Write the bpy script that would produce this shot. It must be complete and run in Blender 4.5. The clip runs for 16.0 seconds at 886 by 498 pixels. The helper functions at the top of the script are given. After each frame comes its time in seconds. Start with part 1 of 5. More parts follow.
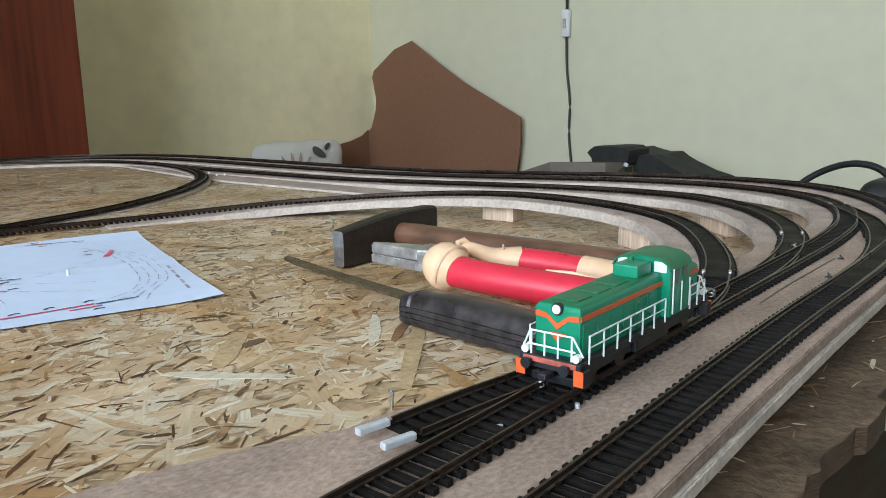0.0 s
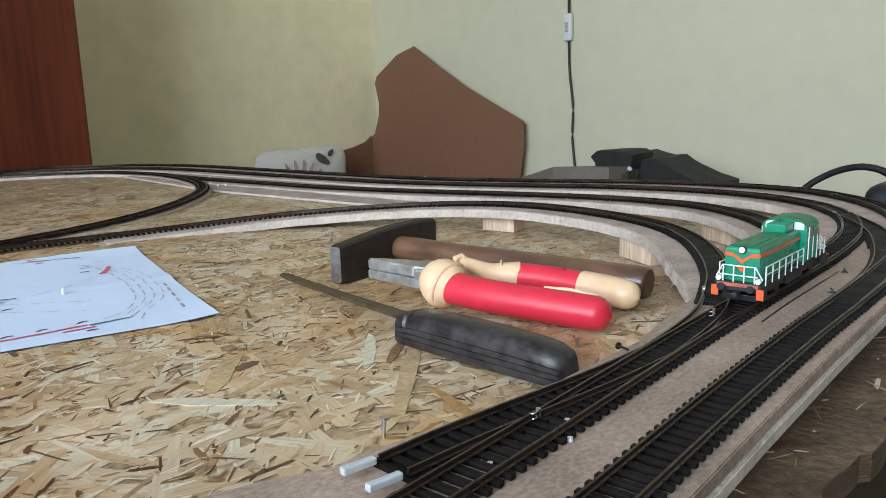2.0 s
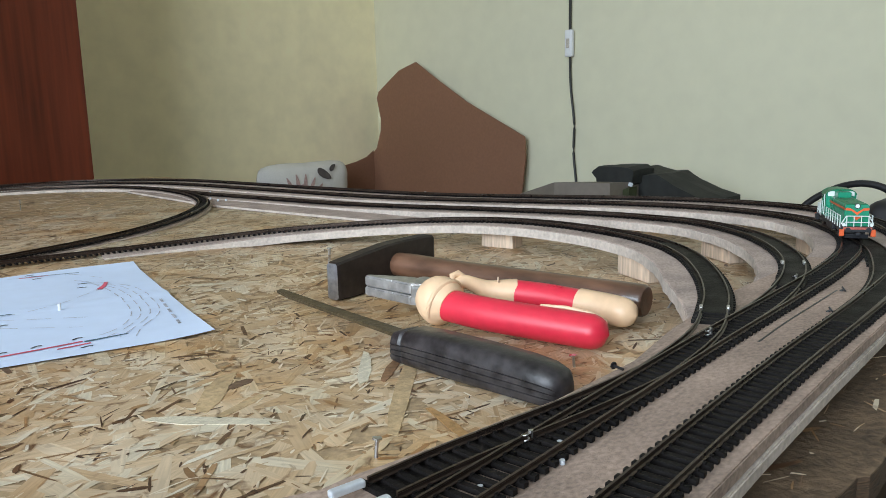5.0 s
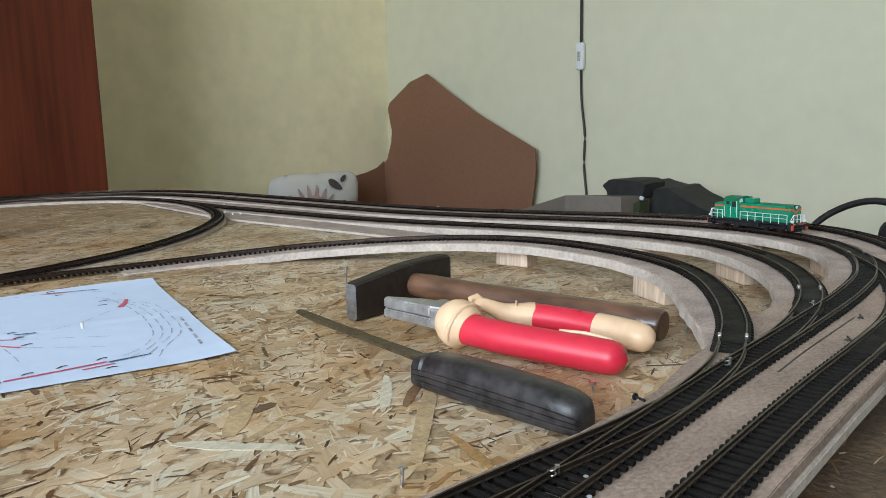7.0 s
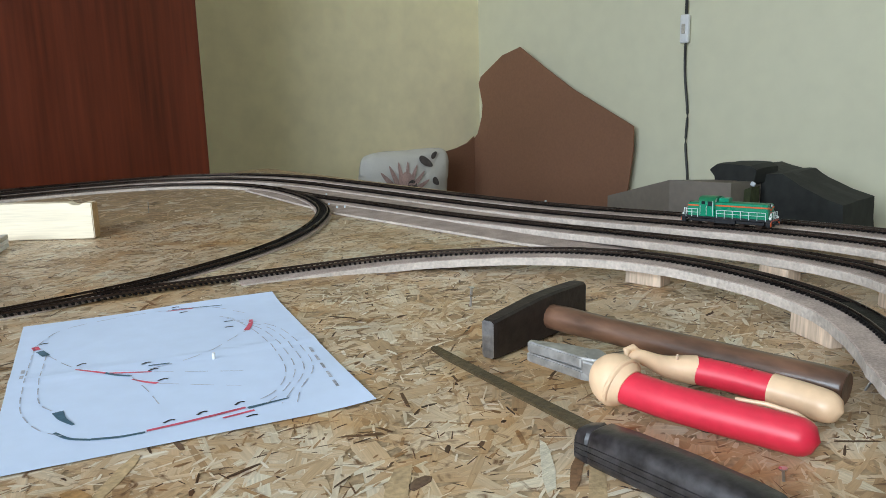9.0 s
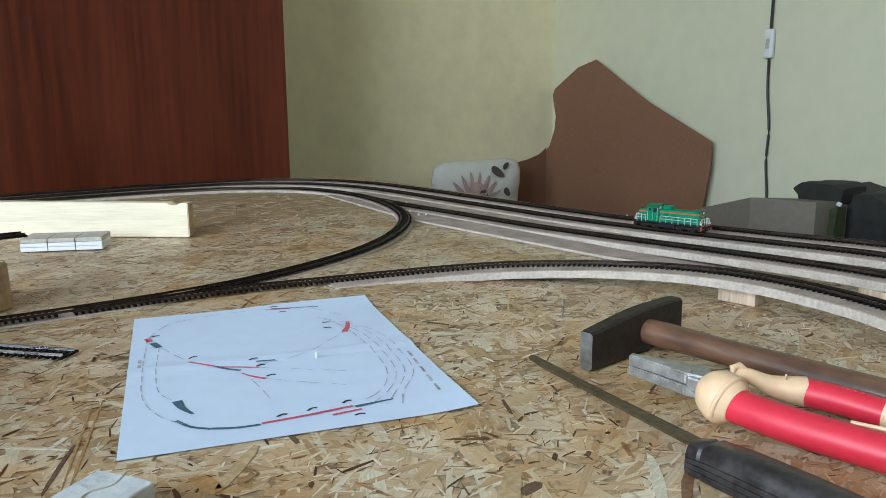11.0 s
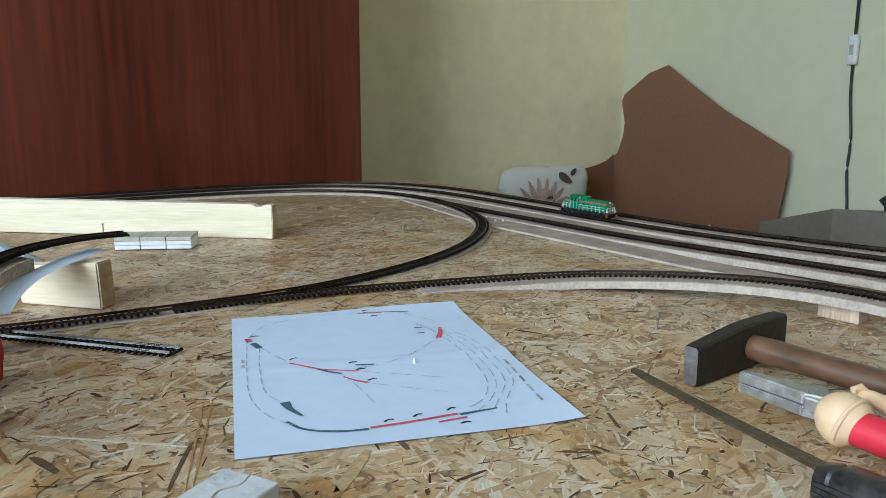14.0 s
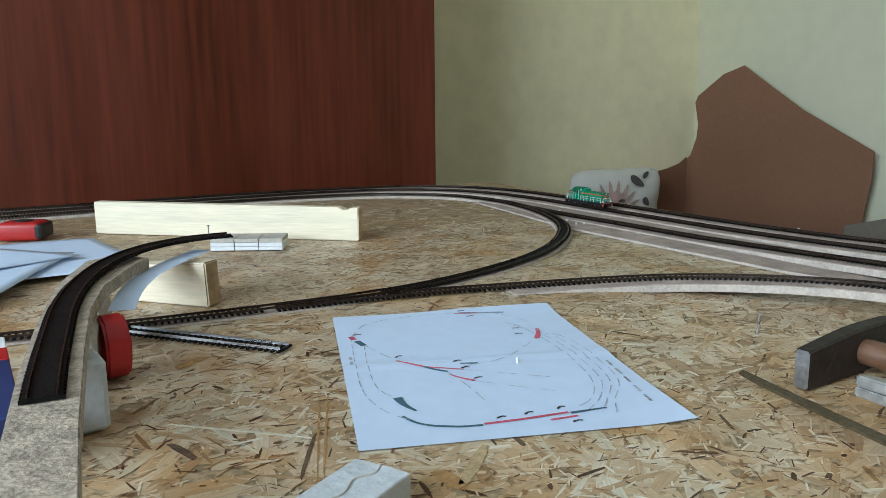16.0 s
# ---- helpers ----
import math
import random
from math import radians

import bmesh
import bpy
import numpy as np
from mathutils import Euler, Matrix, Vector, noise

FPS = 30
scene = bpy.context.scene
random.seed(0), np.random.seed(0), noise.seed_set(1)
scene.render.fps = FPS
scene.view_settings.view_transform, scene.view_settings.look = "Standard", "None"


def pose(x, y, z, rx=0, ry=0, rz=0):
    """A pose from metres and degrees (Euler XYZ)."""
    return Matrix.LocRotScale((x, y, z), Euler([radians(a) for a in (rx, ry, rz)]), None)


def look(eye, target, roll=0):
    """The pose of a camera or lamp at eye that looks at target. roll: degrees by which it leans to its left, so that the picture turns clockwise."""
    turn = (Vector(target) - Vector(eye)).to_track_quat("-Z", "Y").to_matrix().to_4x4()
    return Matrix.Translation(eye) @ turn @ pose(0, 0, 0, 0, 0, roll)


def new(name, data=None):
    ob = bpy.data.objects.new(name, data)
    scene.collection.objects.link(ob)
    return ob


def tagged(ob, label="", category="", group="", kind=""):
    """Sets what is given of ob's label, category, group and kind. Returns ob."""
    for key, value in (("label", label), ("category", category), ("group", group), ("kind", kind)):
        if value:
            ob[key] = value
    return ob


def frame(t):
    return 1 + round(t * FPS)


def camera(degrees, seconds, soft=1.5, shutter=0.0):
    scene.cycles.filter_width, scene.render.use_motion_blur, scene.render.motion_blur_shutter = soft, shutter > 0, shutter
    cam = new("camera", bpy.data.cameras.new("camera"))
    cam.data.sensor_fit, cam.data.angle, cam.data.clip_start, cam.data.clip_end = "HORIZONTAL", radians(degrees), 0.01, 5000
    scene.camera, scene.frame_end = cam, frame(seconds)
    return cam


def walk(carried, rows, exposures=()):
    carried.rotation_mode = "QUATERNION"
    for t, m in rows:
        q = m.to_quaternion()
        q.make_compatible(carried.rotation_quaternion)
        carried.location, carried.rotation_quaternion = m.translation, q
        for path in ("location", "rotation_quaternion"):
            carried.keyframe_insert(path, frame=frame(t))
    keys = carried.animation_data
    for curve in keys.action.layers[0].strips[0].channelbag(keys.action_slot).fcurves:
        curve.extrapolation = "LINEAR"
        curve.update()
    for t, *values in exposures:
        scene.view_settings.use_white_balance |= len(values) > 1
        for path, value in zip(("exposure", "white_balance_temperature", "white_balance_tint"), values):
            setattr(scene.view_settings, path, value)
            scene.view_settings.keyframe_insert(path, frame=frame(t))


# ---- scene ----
cam = camera(60.3, 16.0, soft=0.8)
PATH = [
    (0, (-0.051, -0.479, 0.124), (1.389, 0.853, -0.263), -0.9),
    (0.5, (-0.046, -0.475, 0.124), (1.382, 0.865, -0.279), -1.8),
    (1, (-0.044, -0.476, 0.125), (1.387, 0.863, -0.274), -1.9),
    (1.5, (-0.043, -0.477, 0.131), (1.387, 0.869, -0.251), -1.6),
    (2, (-0.041, -0.478, 0.131), (1.39, 0.867, -0.248), -1.6),
    (2.5, (-0.039, -0.479, 0.13), (1.405, 0.852, -0.249), -1.7),
    (3, (-0.037, -0.483, 0.131), (1.42, 0.837, -0.234), -1.7),
    (3.5, (-0.039, -0.484, 0.132), (1.409, 0.848, -0.229), -2.1),
    (4, (-0.041, -0.483, 0.133), (1.396, 0.863, -0.22), -1.5),
    (4.2, (-0.034, -0.48, 0.132), (1.398, 0.874, -0.209), -1.3),
    (6.3, (-0.044, -0.479, 0.136), (1.39, 0.872, -0.208), -1.8),
    (6.5, (-0.044, -0.481, 0.138), (1.388, 0.876, -0.194), -1.6),
    (7, (-0.045, -0.477, 0.143), (1.376, 0.893, -0.176), -1.2),
    (7.5, (-0.039, -0.457, 0.151), (1.346, 0.936, -0.226), -0.2),
    (8, (-0.035, -0.431, 0.165), (1.287, 1.024, -0.198), 0.3),
    (8.2, (-0.038, -0.422, 0.174), (1.27, 1.042, -0.213), -0.6),
    (10.3, (-0.056, -0.408, 0.19), (1.133, 1.156, -0.185), -0.5),
    (10.5, (-0.061, -0.405, 0.188), (1.109, 1.174, -0.186), -0.4),
    (11, (-0.075, -0.405, 0.188), (1.062, 1.197, -0.189), -0.3),
    (11.5, (-0.083, -0.398, 0.188), (1.014, 1.231, -0.189), -0.3),
    (12, (-0.094, -0.392, 0.186), (0.959, 1.265, -0.195), -0.3),
    (12.5, (-0.098, -0.387, 0.189), (0.94, 1.283, -0.18), -0.4),
    (13, (-0.099, -0.388, 0.192), (0.931, 1.286, -0.175), -0.1),
    (13.5, (-0.1, -0.388, 0.191), (0.925, 1.29, -0.174), 0.3),
    (14, (-0.102, -0.386, 0.191), (0.913, 1.297, -0.176), 0.2),
    (14.5, (-0.108, -0.385, 0.189), (0.882, 1.313, -0.18), 0.2),
    (15, (-0.12, -0.383, 0.189), (0.818, 1.342, -0.192), -0.1),
    (15.5, (-0.129, -0.378, 0.189), (0.773, 1.368, -0.182), -0.4),
    (16, (-0.136, -0.38, 0.191), (0.741, 1.382, -0.166), -0.4),
]
walk(cam, [(t, look(eye, target, roll)) for t, eye, target, roll in PATH],
     exposures=[(0, 0.05, 6350, 13), (8.2, 0.0, 6400, 13), (10.3, -0.08, 6250, 10), (12.5, -0.16, 6150, 7), (16, -0.19, 6100, 7)])

# ---- world and light ----
world = bpy.data.worlds.new("sky")
scene.world = world
world.use_nodes = True
wn = world.node_tree.nodes
sky = wn.new("ShaderNodeTexSky")
sky.sky_type, sky.sun_disc = "NISHITA", False
sky.sun_elevation, sky.sun_rotation = radians(38), radians(200)
wn["Background"].inputs["Strength"].default_value = 0.12
world.node_tree.links.new(sky.outputs[0], wn["Background"].inputs["Color"])

sun = new("sun", bpy.data.lights.new("sun", "SUN"))
sun.data.energy, sun.data.angle, sun.data.color = 0.8, radians(12), (1.0, 0.95, 0.88)
sun.matrix_world = look((0, -4, 3), (0, 0, 0))

# daylight coming in through the opening of the west window
day = new("window_daylight", bpy.data.lights.new("window_daylight", "AREA"))
day.data.shape, day.data.size, day.data.size_y = "RECTANGLE", 2.2, 1.45
day.data.energy, day.data.color = 128, (0.79, 0.915, 1.0)
day.matrix_world = look((-2.28, -0.62, 0.95), (0.6, 0.06, 0.2))


# ---- material helpers ----
def material(name, color, rough=0.6, metal=0.0, bump=0.0, scale=40.0, vary=0.25, coarse=None, spec=0.5, coat=0.0, stretch=(1, 1, 1), random_tint=0.0):
    """A principled surface with colour variation at two scales, fine bump and uneven gloss."""
    m = bpy.data.materials.new(name)
    m.use_nodes = True
    nt = m.node_tree
    n, l = nt.nodes, nt.links
    p = n["Principled BSDF"]
    tc = n.new("ShaderNodeTexCoord")
    mp = n.new("ShaderNodeMapping")
    mp.inputs["Scale"].default_value = stretch
    l.new(tc.outputs["Object"], mp.inputs["Vector"])
    big, fine = n.new("ShaderNodeTexNoise"), n.new("ShaderNodeTexNoise")
    big.inputs["Scale"].default_value, big.inputs["Detail"].default_value = coarse or scale / 8, 4
    fine.inputs["Scale"].default_value, fine.inputs["Detail"].default_value = scale, 8
    l.new(mp.outputs[0], big.inputs["Vector"])
    l.new(mp.outputs[0], fine.inputs["Vector"])
    add = n.new("ShaderNodeMath")
    l.new(big.outputs["Fac"], add.inputs[0])
    l.new(fine.outputs["Fac"], add.inputs[1])
    ramp = n.new("ShaderNodeMapRange")
    ramp.inputs["From Min"].default_value, ramp.inputs["From Max"].default_value = 0.7, 1.3
    ramp.inputs["To Min"].default_value, ramp.inputs["To Max"].default_value = 1 - vary, 1 + vary
    l.new(add.outputs[0], ramp.inputs["Value"])
    mix = n.new("ShaderNodeMix")
    mix.data_type, mix.blend_type = "RGBA", "MULTIPLY"
    mix.inputs["Factor"].default_value = 1
    mix.inputs[6].default_value = (*color, 1)
    l.new(ramp.outputs[0], mix.inputs[7])
    out = mix.outputs[2]
    if random_tint:
        info, rng = n.new("ShaderNodeObjectInfo"), n.new("ShaderNodeMapRange")
        rng.inputs["To Min"].default_value, rng.inputs["To Max"].default_value = 1 - random_tint, 1 + random_tint
        l.new(info.outputs["Random"], rng.inputs["Value"])
        m2 = n.new("ShaderNodeMix")
        m2.data_type, m2.blend_type = "RGBA", "MULTIPLY"
        m2.inputs["Factor"].default_value = 1
        l.new(out, m2.inputs[6])
        l.new(rng.outputs[0], m2.inputs[7])
        out = m2.outputs[2]
    l.new(out, p.inputs["Base Color"])
    rr = n.new("ShaderNodeMapRange")
    rr.inputs["From Min"].default_value, rr.inputs["From Max"].default_value = 0.3, 0.7
    rr.inputs["To Min"].default_value, rr.inputs["To Max"].default_value = max(0.02, rough - 0.1), min(1, rough + 0.1)
    l.new(big.outputs["Fac"], rr.inputs["Value"])
    l.new(rr.outputs[0], p.inputs["Roughness"])
    p.inputs["Metallic"].default_value = metal
    p.inputs["Specular IOR Level"].default_value = spec
    p.inputs["Coat Weight"].default_value = coat
    if bump:
        b = n.new("ShaderNodeBump")
        b.inputs["Strength"].default_value, b.inputs["Distance"].default_value = bump, 0.002
        l.new(fine.outputs["Fac"], b.inputs["Height"])
        l.new(b.outputs[0], p.inputs["Normal"])
    return m


def strand_material(name, stops, low=0.74, high=1.22):
    """Wood strands of the pressed board: each island its own shade, with grain along the strand."""
    m = bpy.data.materials.new(name)
    m.use_nodes = True
    n, l = m.node_tree.nodes, m.node_tree.links
    p = n["Principled BSDF"]
    geo, uv = n.new("ShaderNodeNewGeometry"), n.new("ShaderNodeUVMap")
    uv.uv_map = "grain"
    ramp = n.new("ShaderNodeValToRGB")
    e = ramp.color_ramp.elements
    e[0].position, e[0].color = stops[0][0], (*stops[0][1], 1)
    e[1].position, e[1].color = stops[-1][0], (*stops[-1][1], 1)
    for pos, c in stops[1:-1]:
        el = e.new(pos)
        el.color = (*c, 1)
    l.new(geo.outputs["Random Per Island"], ramp.inputs[0])
    mp = n.new("ShaderNodeMapping")
    mp.inputs["Scale"].default_value = (40, 850, 1)
    l.new(uv.outputs[0], mp.inputs["Vector"])
    grain, blot = n.new("ShaderNodeTexNoise"), n.new("ShaderNodeTexNoise")
    grain.inputs["Scale"].default_value, grain.inputs["Detail"].default_value = 1.0, 6
    l.new(mp.outputs[0], grain.inputs["Vector"])
    tc = n.new("ShaderNodeTexCoord")
    blot.inputs["Scale"].default_value, blot.inputs["Detail"].default_value = 16, 7
    l.new(tc.outputs["Object"], blot.inputs["Vector"])
    add = n.new("ShaderNodeMath")
    l.new(grain.outputs["Fac"], add.inputs[0])
    l.new(blot.outputs["Fac"], add.inputs[1])
    rng = n.new("ShaderNodeMapRange")
    rng.inputs["From Min"].default_value, rng.inputs["From Max"].default_value = 0.7, 1.3
    rng.inputs["To Min"].default_value, rng.inputs["To Max"].default_value = low, high
    l.new(add.outputs[0], rng.inputs["Value"])
    mix = n.new("ShaderNodeMix")
    mix.data_type, mix.blend_type = "RGBA", "MULTIPLY"
    mix.inputs["Factor"].default_value = 1
    l.new(ramp.outputs[0], mix.inputs[6])
    l.new(rng.outputs[0], mix.inputs[7])
    fleck, ft = n.new("ShaderNodeTexNoise"), n.new("ShaderNodeMapRange")
    fleck.inputs["Scale"].default_value, fleck.inputs["Detail"].default_value, fleck.inputs["Distortion"].default_value = 75, 6, 1.2
    l.new(tc.outputs["Object"], fleck.inputs["Vector"])
    ft.inputs["From Min"].default_value, ft.inputs["From Max"].default_value = 0.585, 0.72
    l.new(fleck.outputs["Fac"], ft.inputs["Value"])
    dark = n.new("ShaderNodeMix")
    dark.data_type = "RGBA"
    dark.inputs[7].default_value = (0.17, 0.085, 0.04, 1)
    l.new(ft.outputs[0], dark.inputs["Factor"])
    gold, gt, gm = n.new("ShaderNodeTexNoise"), n.new("ShaderNodeMapRange"), n.new("ShaderNodeMix")
    gold.inputs["Scale"].default_value, gold.inputs["Detail"].default_value, gold.inputs["Distortion"].default_value = 9, 5, 0.8
    l.new(tc.outputs["Object"], gold.inputs["Vector"])
    gt.inputs["From Min"].default_value, gt.inputs["From Max"].default_value, gt.inputs["To Max"].default_value = 0.46, 0.66, 0.8
    l.new(gold.outputs["Fac"], gt.inputs["Value"])
    gm.data_type, gm.blend_type = "RGBA", "MULTIPLY"
    gm.inputs[7].default_value = (0.86, 0.66, 0.42, 1)
    l.new(gt.outputs[0], gm.inputs["Factor"])
    l.new(mix.outputs[2], gm.inputs[6])
    l.new(gm.outputs[2], dark.inputs[6])
    l.new(dark.outputs[2], p.inputs["Base Color"])
    p.inputs["Roughness"].default_value = 0.40
    b = n.new("ShaderNodeBump")
    b.inputs["Strength"].default_value, b.inputs["Distance"].default_value = 0.5, 0.0006
    l.new(grain.outputs["Fac"], b.inputs["Height"])
    l.new(b.outputs[0], p.inputs["Normal"])
    return m


M_STRAND = strand_material("osb_strands", [(0.0, (0.40, 0.265, 0.145)), (0.10, (0.51, 0.355, 0.205)), (0.35, (0.60, 0.445, 0.28)),
                                           (0.65, (0.645, 0.505, 0.345)), (0.88, (0.67, 0.57, 0.42)), (1.0, (0.70, 0.635, 0.49))])
M_FLECK = strand_material("osb_slivers", [(0.0, (0.06, 0.032, 0.019)), (0.22, (0.15, 0.08, 0.042)), (0.34, (0.38, 0.22, 0.10)),
                                          (0.55, (0.50, 0.34, 0.19)), (0.62, (0.70, 0.60, 0.45)), (1.0, (0.80, 0.73, 0.60))], 0.85, 1.12)
# dark base of the edge strip stands in for shade beside the deck
M_EDGESHADE = material("torn_board_edge_shade", (0.12, 0.078, 0.045), 0.85, bump=0.9, scale=220, vary=0.6, coarse=40)
M_BOLD = {"pale": material("pale_strand", (0.66, 0.60, 0.46), 0.6, bump=0.3, scale=300, vary=0.2, coarse=60, stretch=(1, 4, 1)),
          "tan": material("tan_strand", (0.50, 0.36, 0.20), 0.6, bump=0.3, scale=300, vary=0.3, coarse=60),
          "orange": material("orange_brown_strand", (0.42, 0.24, 0.095), 0.6, bump=0.3, scale=300, vary=0.35, coarse=60),
          "brown": material("brown_strand", (0.22, 0.12, 0.06), 0.6, bump=0.3, scale=300, vary=0.4, coarse=60),
          "dark": material("dark_strand", (0.14, 0.085, 0.05), 0.6, bump=0.3, scale=300, vary=0.5, coarse=60)}
M_TIN = material("dull_tinned_metal", (0.62, 0.66, 0.70), 0.45, metal=0.35, scale=300, vary=0.15)
# core sides: their shade is put into this dark base
M_OSBSHADE = material("osb_shaded_side", (0.085, 0.05, 0.026), 0.8, bump=0.8, scale=260, vary=0.6, stretch=(1, 1, 5))
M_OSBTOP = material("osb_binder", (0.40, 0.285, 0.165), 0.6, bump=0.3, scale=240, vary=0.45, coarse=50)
M_DECK = material("stained_fibreboard", (0.335, 0.248, 0.196), 0.88, bump=0.3, scale=500, vary=0.38, coarse=26, stretch=(0.7, 1.2, 1))
M_BED = material("fibreboard", (0.41, 0.325, 0.28), 0.9, bump=0.3, scale=600, vary=0.36, coarse=34)
M_BEDEDGE = material("pale_cut_edge", (0.53, 0.46, 0.40), 0.85, bump=0.6, scale=300, vary=0.25, coarse=40)
M_POST = material("plywood_post", (0.62, 0.48, 0.36), 0.75, bump=0.3, scale=60, vary=0.35, stretch=(6, 6, 0.6))
M_SLEEPER = material("black_sleeper_plastic", (0.0075, 0.0062, 0.0058), 0.62, spec=0.16, bump=0.25, scale=500, vary=0.35, random_tint=0.25)
M_RAIL = material("tarnished_rail", (0.072, 0.050, 0.040), 0.34, metal=0.7, scale=200, vary=0.3)
# riser and leg wood, base darkened to stand for shade below the deck
M_RISER = material("brown_wood_darkened_for_shade", (0.075, 0.045, 0.028), 0.8, bump=0.4, scale=60, vary=0.4, stretch=(0.5, 4, 6))
M_STEEL = material("bright_steel", (0.55, 0.55, 0.56), 0.3, metal=0.95, scale=150, vary=0.2)
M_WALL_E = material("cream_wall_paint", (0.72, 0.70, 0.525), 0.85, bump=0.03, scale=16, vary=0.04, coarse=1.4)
# north wall base is raised to make up light the window misses there
M_WALL_N = material("lifted_yellow_cream_wall", (0.95, 0.855, 0.575), 0.85, bump=0.03, scale=16, vary=0.07, coarse=1.6)
# unseen south wall: brown is chosen to weaken bounce onto south-facing sides
M_WALL_S = material("brown_bounce_cut_wall", (0.28, 0.235, 0.18), 0.7, scale=30, vary=0.2, stretch=(6, 1, 0.4))
M_CEIL = material("white_ceiling_paint", (0.8, 0.79, 0.76), 0.9, scale=50, vary=0.04)
M_FLOOR = material("dark_floor_boards", (0.05, 0.028, 0.016), 0.5, scale=30, vary=0.4, stretch=(1, 8, 1))
M_WARD = material("mahogany_veneer", (0.092, 0.0168, 0.0056), 0.42, bump=0.08, scale=26, vary=0.42, coarse=2.6, stretch=(3.0, 3.0, 0.14), spec=0.35)
M_CARD = material("brown_hardboard", (0.245, 0.118, 0.068), 0.7, bump=0.15, scale=120, vary=0.10, coarse=4)
M_PAPER = material("white_paper", (0.63, 0.745, 0.94), 0.8, bump=0.06, scale=60, vary=0.03)
M_INK = material("grey_pencil_line", (0.42, 0.44, 0.50), 0.8, scale=300, vary=0.5)
M_INKRED = material("red_marker", (0.62, 0.10, 0.15), 0.7, scale=300, vary=0.25)
M_INKTEAL = material("teal_marker", (0.06, 0.13, 0.18), 0.7, scale=300, vary=0.25)
M_INKBLACK = material("black_marker", (0.02, 0.02, 0.025), 0.7, scale=300, vary=0.25)
M_HAMMER = material("dark_forged_steel", (0.027, 0.019, 0.016), 0.55, metal=0.15, bump=0.35, scale=140, vary=0.5)
M_FACE = material("worn_hammer_face", (0.42, 0.42, 0.43), 0.35, metal=0.9, bump=0.3, scale=200, vary=0.3)
M_HANDLE = material("varnished_hammer_wood", (0.135, 0.066, 0.038), 0.4, bump=0.35, scale=60, vary=0.45, coarse=30, stretch=(1.6, 0.5, 1.6), coat=0.3)
M_RED = material("red_pliers_grip", (0.68, 0.026, 0.055), 0.44, bump=0.05, scale=160, vary=0.08)
M_CREAM = material("cream_pliers_sleeve", (0.80, 0.55, 0.345), 0.42, bump=0.08, scale=90, vary=0.12)
M_JAW = material("satin_tool_steel", (0.46, 0.45, 0.44), 0.42, metal=0.75, bump=0.2, scale=180, vary=0.3)
M_KNIFE = material("worn_black_wood_grip", (0.032, 0.028, 0.029), 0.38, bump=0.12, scale=260, vary=0.7, coarse=70)
M_BLADE = material("brown_file_steel", (0.095, 0.070, 0.036), 0.5, metal=0.3, bump=0.4, scale=260, vary=0.35)
M_PINE = material("pale_planed_pine", (0.84, 0.72, 0.54), 0.6, bump=0.12, scale=40, vary=0.14, stretch=(0.6, 0.6, 9), coarse=6)
M_PINEX = material("pale_planed_pine_lengthwise", (0.86, 0.76, 0.58), 0.6, bump=0.12, scale=40, vary=0.14, stretch=(0.5, 8, 9), coarse=6)
M_PINEEND = material("pine_end_grain", (0.50, 0.34, 0.19), 0.75, bump=0.3, scale=120, vary=0.3)
M_WHITE = material("white_plastic", (0.78, 0.79, 0.8), 0.5, bump=0.1, scale=100, vary=0.05)
M_GREYCARD = material("grey_card_layers", (0.52, 0.48, 0.42), 0.8, bump=0.3, scale=160, vary=0.2)
M_CHIP = material("chipboard", (0.42, 0.345, 0.27), 0.85, bump=0.7, scale=330, vary=0.45, coarse=70)
M_FOAM = material("pale_grey_foam", (0.60, 0.63, 0.66), 0.85, bump=0.4, scale=220, vary=0.12)
M_REDPL = material("red_plastic_case", (0.42, 0.016, 0.016), 0.4, scale=80, vary=0.12)
M_BLUE = material("navy_carton", (0.02, 0.035, 0.13), 0.5, scale=60, vary=0.15)
M_BLACK = material("black_rubber", (0.012, 0.012, 0.013), 0.5, scale=120, vary=0.3)
M_BAG = material("black_crumpled_cloth", (0.014, 0.015, 0.013), 0.75, bump=0.6, scale=40, vary=0.6)
M_OLIVE = material("dark_olive_cloth", (0.035, 0.042, 0.014), 0.85, bump=0.5, scale=60, vary=0.5)
M_GREYBOX = material("grey_brown_carton", (0.20, 0.17, 0.14), 0.7, bump=0.1, scale=60, vary=0.1)
M_SOFA = material("dark_sofa_cloth", (0.09, 0.075, 0.06), 0.95, bump=0.4, scale=250, vary=0.3)
M_PILLOW = material("off_white_pillow_cloth", (0.68, 0.66, 0.62), 0.9, bump=0.3, scale=300, vary=0.08, coarse=14)
M_PILLOWROSE = material("dusty_rose_print", (0.46, 0.31, 0.28), 0.9, bump=0.3, scale=200, vary=0.35)
M_PILLOWDARK = material("dark_flower_print", (0.09, 0.075, 0.07), 0.9, scale=200, vary=0.4)
M_CABLE = material("dark_cord", (0.03, 0.03, 0.028), 0.55, scale=100, vary=0.2)
M_GREEN = material("green_loco_paint", (0.004, 0.235, 0.128), 0.33, scale=500, vary=0.07)
M_GREENTOP = material("dark_green_roof_paint", (0.004, 0.15, 0.062), 0.42, scale=500, vary=0.1)
M_ORANGE = material("orange_loco_paint", (0.72, 0.115, 0.03), 0.4, scale=400, vary=0.08)
M_HRAIL = material("white_handrail", (0.74, 0.80, 0.77), 0.4, scale=300, vary=0.05)
M_CHASSIS = material("black_chassis", (0.012, 0.013, 0.016), 0.45, scale=400, vary=0.3)
M_GLASS = material("dark_cab_glass", (0.02, 0.03, 0.035), 0.08, scale=100, vary=0.1, spec=0.8)
